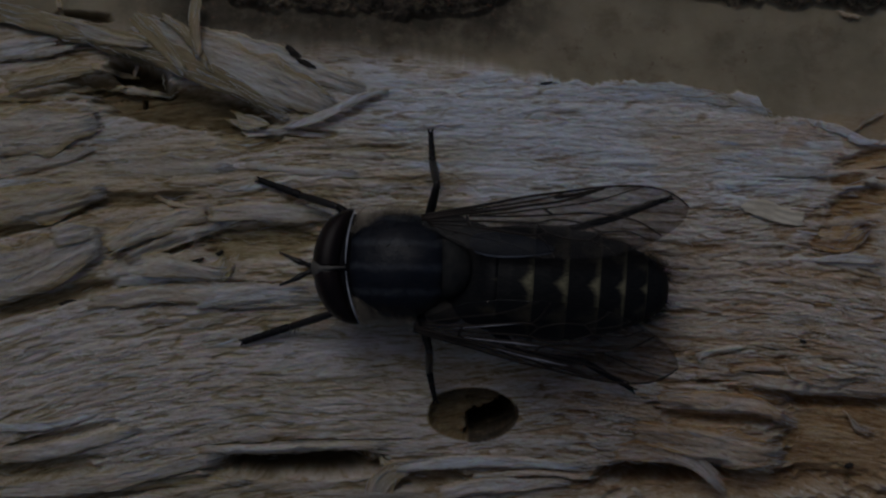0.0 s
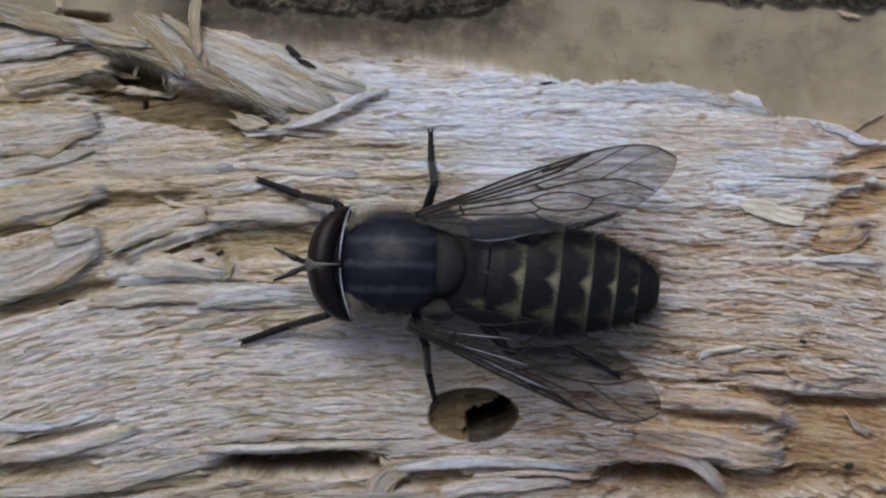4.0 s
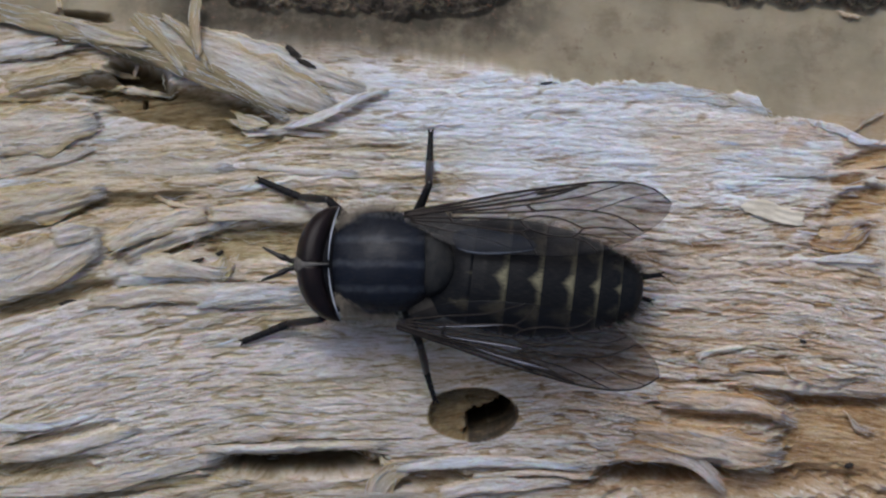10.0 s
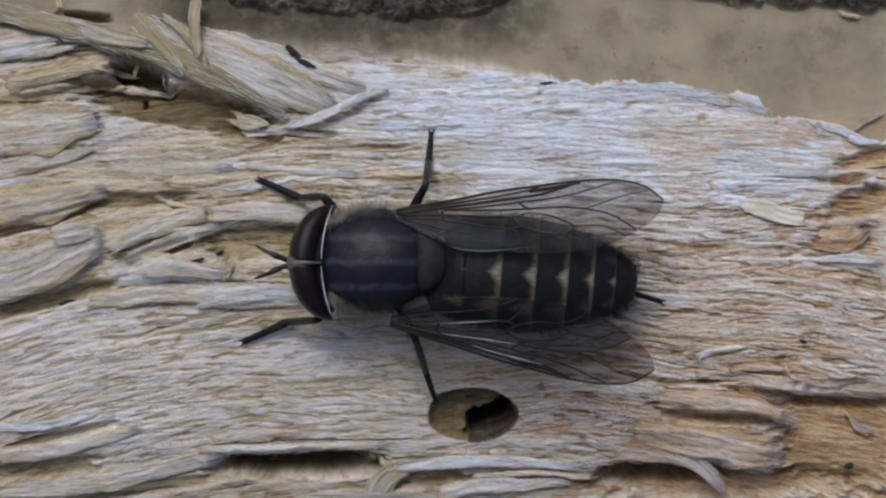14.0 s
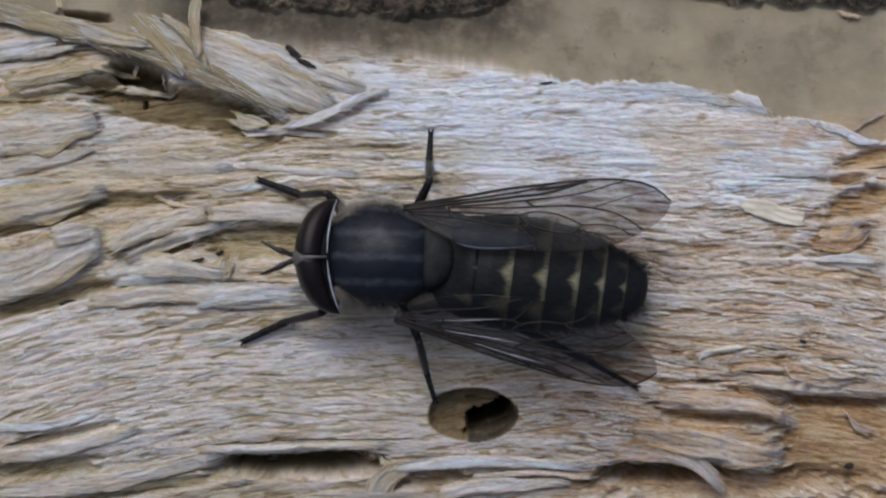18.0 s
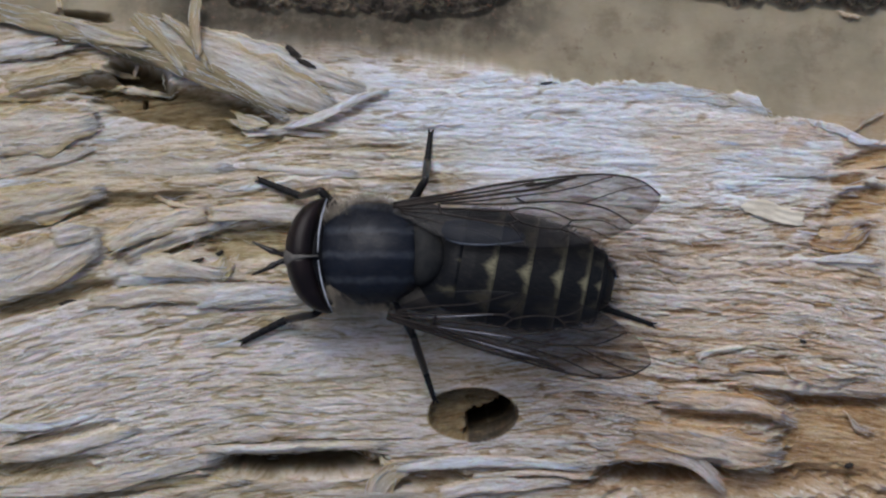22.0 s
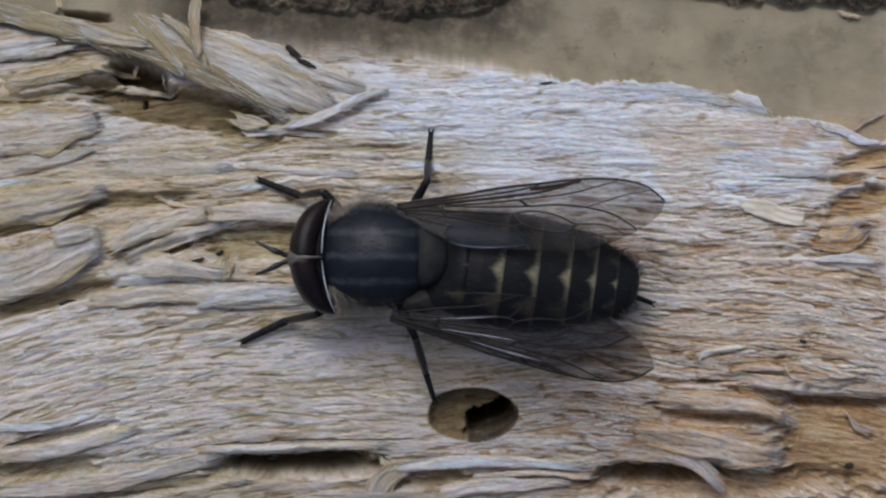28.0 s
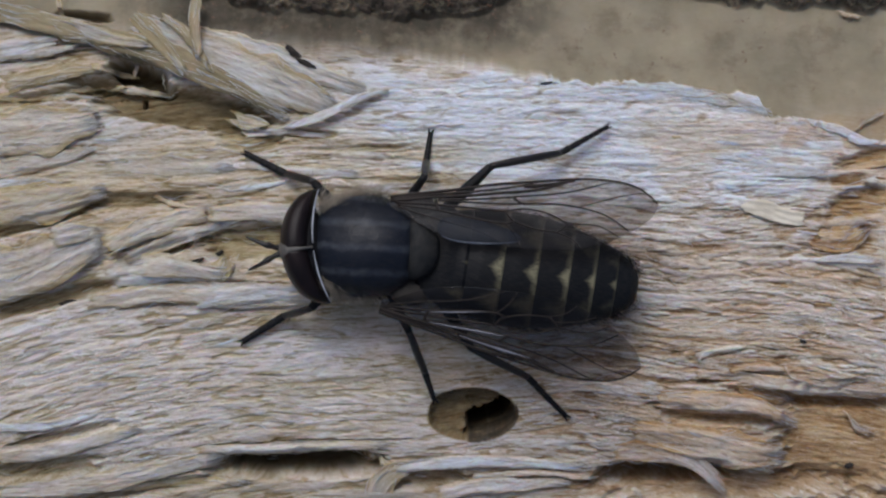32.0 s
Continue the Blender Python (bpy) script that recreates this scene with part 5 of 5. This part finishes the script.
WINGS = {1: make_wing(1), -1: make_wing(-1)}
# hip (mm, in the fly), thigh and shin length, tarsus length, way in which the knee bends
LEGS = {
    "front_right": ((-1.2, 1.2, 2.3), 3.05, 2.95, 2.6, (-0.1, 0.7, 1)), "front_left": ((-1.2, -1.2, 2.3), 3.05, 2.95, 2.9, (-0.1, -0.6, 1)),
    "middle_right": ((1.2, 1.4, 2.0), 3.5, 3.7, 1.75, (0.15, 0, 1)), "middle_left": ((0.8, -1.6, 2.0), 3.6, 3.4, 1.75, (0.1, 0, 1)),
    "hind_right": ((3.0, 1.1, 2.0), 5.2, 4.7, 3.2, (0.1, -0.7, 0.5)), "hind_left": ((3.0, -1.1, 2.0), 5.2, 4.7, 3.3, (0.1, 0.7, 0.5)),
}
LEG_PARTS = {}
for i, (key, (hip, thigh, shin, foot, _)) in enumerate(LEGS.items()):
    leg = limb(thigh, [0.24, 0.28, 0.26, 0.2] if key.startswith("middle") else [0.24, 0.34, 0.33, 0.22], SHELL, "leg", fly, 30 + i, label="black bristly leg")
    LEG_PARTS[key] = (leg, limb(shin, [0.19, 0.23, 0.22, 0.19], SHIN, "tibia", leg, 40 + i), tarsus(foot, leg, 50 + i))


# ---- what moves ----
def between(p, q, hint):
    """A pose at p whose x axis points to q."""
    x = (q - p).normalized()
    y = hint.cross(x).normalized()
    return Matrix.Translation(p) @ Matrix((x, y, x.cross(y))).transposed().to_4x4()


def ease(rows, t):
    """Values between timed rows."""
    for a, b in zip(rows, rows[1:]):
        if a[0] <= t <= b[0]:
            k = (t - a[0]) / (b[0] - a[0])
            return [p + (q - p) * k for p, q in zip(a[1:], b[1:])]
    return list(rows[-1][1:])


def on_log(x, y, over):
    return Vector((x, y, float(top(x, y, True)) + over)) * MM


def motions():
    walk(fly, [(0, mm(-2.33, -0.93, 0, -1.1)), (0.5, mm(-2.29, -0.91, 0, -1.5)), (1, mm(-2.43, -0.86, 0, -1.5)), (1.5, mm(-2.55, -0.86, 0, -1.5)), (2, mm(-2.74, -0.88, 0, -1.1)), (2.5,
        mm(-2.62, -0.79, 0, -1.1)), (3.5, mm(-2.62, -0.79, 0, -1.1)), (5.5, mm(-2.81, -0.74, 0, -1.2)), (6.5, mm(-2.81, -0.74, 0, -1.2)), (7, mm(-2.85, -0.74, 0, -1.2)), (7.5,
        mm(-2.85, -0.71, 0, -0.8)), (8.5, mm(-2.83, -0.71, 0, -0.8)), (9, mm(-2.92, -0.71, 0, -0.8)), (9.5, mm(-3.07, -0.74, 0, -1.2)), (10, mm(-3.26, -0.76, 0, -0.8)), (10.5,
        mm(-3.54, -0.80, 0, -0.8)), (11, mm(-3.58, -0.77, 0, -0.4)), (11.5, mm(-3.70, -0.71, 0, 0.4)), (12, mm(-3.80, -0.68, 0, -0.4)), (12.5, mm(-3.65, -0.67, 0, 0.4)), (13,
        mm(-3.68, -0.65, 0, 0.0)), (13.5, mm(-3.66, -0.68, 0, -0.4)), (14, mm(-3.65, -0.65, 0, 0.0)), (14.5, mm(-3.68, -0.65, 0, 0.0)), (16.5, mm(-3.66, -0.63, 0, -0.4)), (17,
        mm(-3.42, -0.47, 0, -0.8)), (17.5, mm(-3.28, -0.38, 0, -2.0)), (18, mm(-3.33, -0.39, 0, -1.6)), (18.5, mm(-3.33, -0.44, 0, -1.6)), (19, mm(-3.33, -0.49, 0, -1.6)), (19.5,
        mm(-3.35, -0.49, 0, -1.6)), (20, mm(-3.42, -0.46, 0, -1.2)), (20.5, mm(-3.63, -0.47, 0, -0.8)), (21, mm(-3.56, -0.30, 0, -0.4)), (21.5, mm(-3.80, -0.25, 0, -0.4)), (22,
        mm(-3.82, -0.27, 0, -0.0)), (22.5, mm(-3.73, -0.27, 0, -0.0)), (23, mm(-3.80, -0.30, 0, -0.4)), (23.5, mm(-3.75, -0.30, 0, -0.4)), (24, mm(-3.68, -0.35, 0, -0.4)), (25,
        mm(-3.66, -0.35, 0, -0.4)), (25.5, mm(-3.65, -0.32, 0, -0.0)), (27.5, mm(-3.61, -0.35, 0, -0.4)), (28.5, mm(-3.63, -0.35, 0, -0.4)), (29, mm(-3.63, -0.32, 0, -0.0)),
        (29.5, mm(-3.58, -0.32, 0, -0.0)), (30, mm(-3.54, -0.27, 0, -0.0)), (30.5, mm(-3.54, -0.27, 0, -0.0)), (31, mm(-3.59, -0.19, 0, -0.8)), (31.5, mm(-4.07, 0.18, 0, -2.8)),
        (32, mm(-4.09, 0.13, 0, -2.8))])
    walk(HEAD, [(t, mm(-2.38, -0.08, 3.75, a)) for t, a in [(0, 3.3), (1.5, 3.1), (2, 1.8), (2.5, 3.3), (3, 2.8), (3.5, 1.9), (5.5, 1.9), (7.5, 1.6), (9.5, 1.9), (10.5, 0.8), (11, 0.4), (11.5, -1.2), (12, 0.4), (13.5, 0.4), (16.5,
        0.4), (17, 2.0), (17.5, 4.2), (18, 3.3), (19, 3.2), (20, 2.9), (20.5, 2.1), (21, 2.1), (21.5, 3.5), (22, 2.7), (23, 3.1), (23.5, 3.1), (24, 2.1), (25, 2.6), (28.5, 2.1),
        (29, 1.7), (29.5, 2.6), (30.5, 1.7), (31, 3.1), (31.5, 9.1), (32, 9.1)]])
    walk(ABDOMEN, [(0, mm(4.15, -0.55, 3.90, -2.8)), (0.5, mm(4.07, -0.34, 3.90, -4.0)), (1.5, mm(4.10, -0.32, 3.90, -4.4)), (2, mm(4.20, -0.34, 3.90, -4.6)), (2.5, mm(4.08, -0.46, 3.90,
        -4.2)), (3, mm(4.02, -0.26, 3.90, -5.7)), (3.5, mm(4.00, -0.26, 3.90, -5.7)), (5.5, mm(4.12, -0.34, 3.90, -5.1)), (6, mm(4.10, -0.33, 3.90, -5.1)), (6.5, mm(4.10, -0.39,
        3.90, -4.6)), (7.5, mm(4.10, -0.40, 3.90, -5.0)), (8, mm(4.08, -0.41, 3.90, -5.0)), (8.5, mm(4.00, -0.27, 3.90, -5.9)), (9, mm(4.00, -0.23, 3.90, -5.9)), (9.5, mm(4.02,
        -0.36, 3.90, -5.1)), (10, mm(3.70, -0.34, 3.90, -5.7)), (10.5, mm(3.67, -0.35, 3.90, -3.5)), (11, mm(3.63, -0.45, 3.90, -3.3)), (11.5, mm(3.70, -0.37, 3.90, -3.5)), (12,
        mm(3.63, -0.35, 3.90, -5.2)), (12.5, mm(3.74, -0.31, 3.90, -6.0)), (13, mm(3.74, -0.28, 3.90, -6.0)), (13.5, mm(3.71, -0.25, 3.90, -5.1)), (14, mm(3.74, -0.34, 3.90,
        -5.0)), (16.5, mm(3.80, -0.29, 3.90, -5.6)), (17, mm(3.98, -0.32, 3.90, -6.3)), (17.5, mm(4.05, -0.36, 3.90, -6.2)), (19, mm(4.02, -0.37, 3.90, -5.5)), (19.5, mm(3.99,
        -0.30, 3.90, -6.1)), (20, mm(3.97, -0.28, 3.90, -6.1)), (20.5, mm(4.07, -0.24, 3.90, -6.0)), (21, mm(3.87, -0.23, 3.90, -8.1)), (21.5, mm(3.68, -0.19, 3.90, -9.8)), (22,
        mm(3.67, -0.13, 3.90, -10.6)), (22.5, mm(3.72, -0.25, 3.90, -8.5)), (23, mm(3.80, -0.25, 3.90, -8.4)), (23.5, mm(3.82, -0.30, 3.90, -7.3)), (25, mm(3.88, -0.31, 3.90,
        -7.3)), (25.5, mm(3.83, -0.35, 3.90, -7.7)), (28.5, mm(3.87, -0.33, 3.90, -6.9)), (29, mm(3.88, -0.30, 3.90, -7.7)), (29.5, mm(3.92, -0.26, 3.90, -7.8)), (30, mm(4.12,
        -0.34, 3.90, -7.9)), (30.5, mm(4.22, -0.41, 3.90, -7.9)), (31, mm(4.26, -0.39, 3.90, -7.2)), (31.5, mm(4.34, -0.45, 3.90, -6.3)), (32, mm(4.33, -0.47, 3.90, -5.9))])
    # the last back plates slide under the ones before them
    drawn = [(0, 0), (19.6, 0), (20, 0.6), (20.3, 0.25), (20.6, 0.7), (21, 1.3), (21.6, 1.3), (22, 0.95), (22.5, 0.5), (23, 0), (32, 0)]
    walk(TERGITES[6], [(t, mm(-d, 0, 0)) for t, d in drawn])
    walk(TERGITES[5], [(t, mm(-0.45 * d, 0, 0)) for t, d in drawn])

    def body(t):
        scene.frame_set(frame(t))
        return fly.matrix_world.copy()
    # heading of each wing, degrees in plan, against time
    right = [(0, 4.9), (0.4, 9), (0.8, 13.5), (1, 18.8), (1.2, 25), (1.4, 31), (1.5, 31.4), (1.6, 27), (1.8, 18), (2, 7.5), (2.5, 6.8), (3, 10.2), (3.3, 14.6), (3.5, 19.8), (4.2, 12),
             (5.5, 4.8), (8, 5.4), (8.1, 10), (8.2, 12.5), (8.3, 17), (8.5, 19), (8.6, 23), (8.8, 25), (9, 29.6), (9.2, 36), (9.3, 38.5), (9.4, 45), (9.5, 46.6), (9.6, 12), (9.8, 6), (10.2, 4.2),
             (19.6, 4.5), (19.8, 9.5), (20, 11.8), (20.1, 16), (20.2, 29.5), (20.3, 36), (20.4, 13.5), (20.5, 13), (20.7, 7), (21, 4.2), (29.6, 4.2), (30, 6), (30.4, 4.2), (31, 3.6), (32, 1.4)]
    left = [(0, -9.8), (0.5, -12), (0.8, -19), (1, -23.6), (1.5, -27.5), (1.8, -23.6), (2, -16), (2.5, -12.3), (2.8, -21), (3, -24.8), (3.5, -26), (4.2, -17), (5.5, -10.8), (8, -10.8), (8.2, -17.6),
            (8.4, -21), (8.6, -27.8), (8.8, -31), (9, -33), (9.2, -34.4), (9.3, -33.5), (9.4, -30), (9.5, -27), (9.6, -16), (9.8, -13), (10.2, -12), (17, -12.2), (19, -12.8), (19.1, -21), (19.2, -28), (19.5, -28.7),
            (19.6, -30.7), (19.8, -37.7), (19.9, -40), (20, -48), (20.1, -52), (20.2, -61), (20.3, -73), (20.4, -30), (20.5, -13), (21, -12), (31, -12.5), (32, -14)]
    for s, rows in ((1, right), (-1, left)):
        keys = []
        for t, a in rows:
            turn = a - 1.2 * (s > 0) - math.degrees(body(t).to_euler().z)
            wide = max(0, abs(a) - 12)
            keys.append((t, mm(1.1 - 0.3 * (s < 0), s * 2.55 - 0.75 * (s < 0), 4.75, turn, 1.0 - 0.06 * wide, s * min(-7, -24 + 0.6 * wide))))
        walk(WINGS[s], keys)
    # where each foot stands: time, place on the plan, height over the log
    feet = {
        "front_right": [(0, *(-10.38, 3.90), 0), (31.5, *(-10.38, 3.90), 0), (31.7, *(-10.82, 4.83), 0.6), (31.8, *(-11.07, 5.54), 0.1), (32, *(-11.17, 5.41), 0)],
        "front_left": [(0, *(-11.33, -5.25), 0), (32, *(-11.36, -5.25), 0)],
        "middle_right": [(0, *(-0.70, 6.62), 0), (32, *(-0.70, 6.62), 0)],
        "middle_left": [(0, *(-0.45, -8.54), 0.95), (32, *(-0.48, -8.54), 0.95)],
        "hind_right": [(0, *(12.67, 2.85), 1.5), (0.5, *(10.75, 1.95), 1.0), (1, *(7.87, -0.93), 0.3), (2.6, *(7.87, -0.93), 0.3), (3, *(11.39, 2.21), 1.0), (3.5, *(10.75, 3.07), 1.0), (5.5, *(7.87, -0.93), 0.3), (8.1, *(7.87, -0.93), 0.3),
                       (8.3, *(9.47, 2.91), 1.2), (8.6, *(8.7, 4.0), 1.5), (9.0, *(7.85, 4.2), 1.8), (9.4, *(5.1, 4.9), 2.4), (9.5, *(5.2, 4.9), 2.4), (9.65, *(10.0, 0.9), 1.2), (9.9, *(12.19, -1.57), 1.2), (10.5, *(12.42, -0.80), 1.0), (11, *(10.27, -1.25), 1.0), (11.5, *(12.03, -0.77), 1), (12, *(11.68, -1.54), 1), (12.5, *(11.33, -1.54), 1), (13, *(9.79, -1.89), 1), (13.5, *(12.29, -1.25), 1), (14, *(9.95, -1.57), 1), (14.5, *(12.29, -1.12), 1), (16.5, *(11.62, -1.73), 1),
                       (17.2, *(7.87, -0.93), 0.3), (19.9, *(7.87, -0.93), 0.3), (20.1, *(8.5, 2.9), 1.5), (20.3, *(7.2, 5.4), 2.0), (20.4, *(9.1, 2.8), 1.4), (20.5, *(9.4, 3.26), 1), (20.7, *(10.11, 0.67), 1), (21, *(10.66, -0.48), 1), (21.5, *(11.26, -0.77), 1), (22, *(9.63, -1.41), 1), (22.5, *(11.52, -2.02), 1), (23, *(11.71, -1.38), 1), (23.5, *(9.79, -1.57), 1), (24, *(12.58, -1.38), 1), (24.5, *(9.95, -1.57), 1), (25, *(12.58, -1.98), 1), (25.5, *(10.11, -1.73), 1), (27.5, *(12.10, -1.73), 1), (28, *(9.79, -1.57), 1), (28.5, *(9.63, -1.57), 1), (29, *(12.16, -1.25), 1), (29.3, *(9.47, 1.31), 1), (29.8, *(9.79, 2.91), 1), (30, *(8.51, 3.23), 1),
                       (30.5, *(7.87, -0.93), 0.3), (31.3, *(9.47, 1.31), 0.8),
                       (31.5, *(10.27, 5.54), 1.2), (31.8, *(9.79, 6.43), 0.8), (32, *(9.34, 6.94), 0.4)],
        "hind_left": [(0, *(10.75, -7.97), 0.5), (0.6, *(11.33, -8.54), 0.3), (1, *(10.27, -7.97), 0.3), (3.5, *(10.24, -7.26), 0.3), (5.5, *(8.83, -7.33), 0.3), (6.1, *(10.75, -7.23), 0.3), (6.4, *(9.31, -7.26), 0.3), (6.7, *(10.11, -7.68), 0.2), (6.9, *(10.43, -8.16), 0.2), (7, *(10.98, -8.77), 0.2), (7.3, *(11.42, -7.90), 0.2),
                      (7.6, *(11.97, -7.07), 0.2), (7.9, *(11.20, -7.23), 0.2), (8.2, *(11.71, -7.23), 0.2), (8.8, *(8.54, -7.55), 0.2), (9.4, *(8.77, -8.54), 0.3), (9.7, *(9.79, -5.41), 0.8),
                      (10, *(11.65, -2.91), 1.0), (10.3, *(11.07, -2.85), 1.0), (10.6, *(9.63, -2.69), 1.0), (11.2, *(9.79, -2.53), 1.0), (11.5, *(9.79, -2.53), 1), (12.5, *(9.79, -2.53), 1), (13, *(11.74, -3.17), 0.8), (13.5, *(9.95, -2.69), 0.8), (14, *(12.48, -3.04), 0.8), (14.5, *(9.95, -2.69), 0.8), (16.3, *(9.79, -2.85), 0.8), (16.7, *(9.47, -6.37), 0.4), (17, *(9.76, -8.51), 0.2), (17.5, *(9.31, -7.39), 0.2), (18, *(11.20, -7.97), 0.1), (18.5, *(11.33, -7.36), 0.1), (19, *(11.26, -7.74), 0.1), (19.5, *(8.99, -8.16), 0.1), (19.65, *(8.6, -7.4), 0.3), (19.85, *(7.0, -3.3), 0.5), (20.4, *(7.2, -3.0), 0.5), (20.6, *(10.11, -4.45), 0.8), (21, *(10.66, -3.94), 0.8), (21.5, *(10.98, -4.06), 0.8), (22, *(11.81, -4.26), 0.8), (22.5, *(10.91, -3.17), 0.8), (23, *(9.79, -2.69), 0.8), (23.5, *(12.29, -3.04), 0.8), (24, *(9.95, -2.53), 0.8), (24.5, *(12.10, -3.65), 0.8), (25, *(9.95, -2.69), 0.8), (25.5, *(12.16, -3.52), 0.8), (27.5, *(9.95, -2.69), 0.8), (28, *(11.74, -3.04), 0.8), (28.5, *(9.63, -2.85), 0.8), (29, *(9.63, -3.33), 0.8), (29.3, *(8.51, -6.69), 0.5), (29.5, *(7.30, -8.80), 0.2), (29.7, *(8.51, -8.29), 0.2), (30, *(10.02, -7.74), 0.2),
                      (30.4, *(10.75, -7.65), 0.1), (31, *(9.79, -7.90), 0.1),
                      (31.2, *(8.90, -8.86), 0.3), (31.4, *(8.45, -8.67), 0.2), (31.6, *(6.98, -9.44), 0.2), (32, *(7.04, -9.57), 0)],
    }
    still = [0, 1, 2, 2.5, 3.5, 5.5, 7, 9, 9.5, 10, 10.5, 11, 11.5, 12, 12.5, 13, 14.5, 16.5, 17, 17.5, 18, 19, 20, 20.5, 21, 21.5, 22, 23, 24, 25.5, 27.5, 29, 30, 30.5, 31, 31.2, 31.35, 31.5, 31.8, 32]
    for key, (hip, thigh, shin, foot, pole) in LEGS.items():
        leg, tibia, toe = LEG_PARTS[key]
        rows = ([], [], [])
        for t in sorted(set(still) | {r[0] for r in feet[key]}):
            m = body(t)
            x, y, over = ease(feet[key], t)
            tip, h = on_log(x, y, over + 0.16), m @ (Vector(hip) * MM)
            flat = (h - tip)
            flat.z = 0
            back = flat.normalized()
            if key.startswith("middle"):
                back = (back + Vector((0, 0.9 if "right" not in key else -0.9, 0)) * 0.6 + Vector((-0.12 if "left" in key else 0.16, 0, 0))).normalized()
            if key.startswith("front"):
                back = (back + Vector((0, -0.08 if "left" in key else 0.14, 0))).normalized()
            bend = Vector(pole)
            if key.startswith("hind"):  # the knee swings out as the foot reaches sideways
                out, s = float(smooth(2.0, 5.0, abs(y + 0.6))), -1 if "left" in key else 1
                back = (back + Vector((0, -0.25 * s * (1 - out), 0))).normalized()
                bend = bend.lerp(Vector((-0.1, 0.55 * s, 0.75)), out)
            ankle = tip + (back + Vector((0, 0, 0.22))).normalized() * foot * MM
            way = ankle - h
            d = min(way.length, (thigh + shin) * MM * 0.995)
            way.normalize()
            ankle = h + way * d
            k = (thigh ** 2 - shin ** 2 + (d / MM) ** 2) / (2 * d / MM)
            rise = math.sqrt(max(0.0, thigh ** 2 - k * k))
            side = bend - way * bend.dot(way)
            knee = h + way * k * MM + side.normalized() * rise * MM
            up = Vector((0, 0, 1)) if abs(way.z) < 0.9 else Vector((1, 0, 0))
            a, b, c = between(h, knee, up), between(knee, ankle, up), between(ankle, tip, up)
            rows[0].append((t, m.inverted() @ a))
            rows[1].append((t, a.inverted() @ b))
            rows[2].append((t, a.inverted() @ c))
        for ob, r in zip((leg, tibia, toe), rows):
            walk(ob, r)
    scene.frame_set(1)


motions()
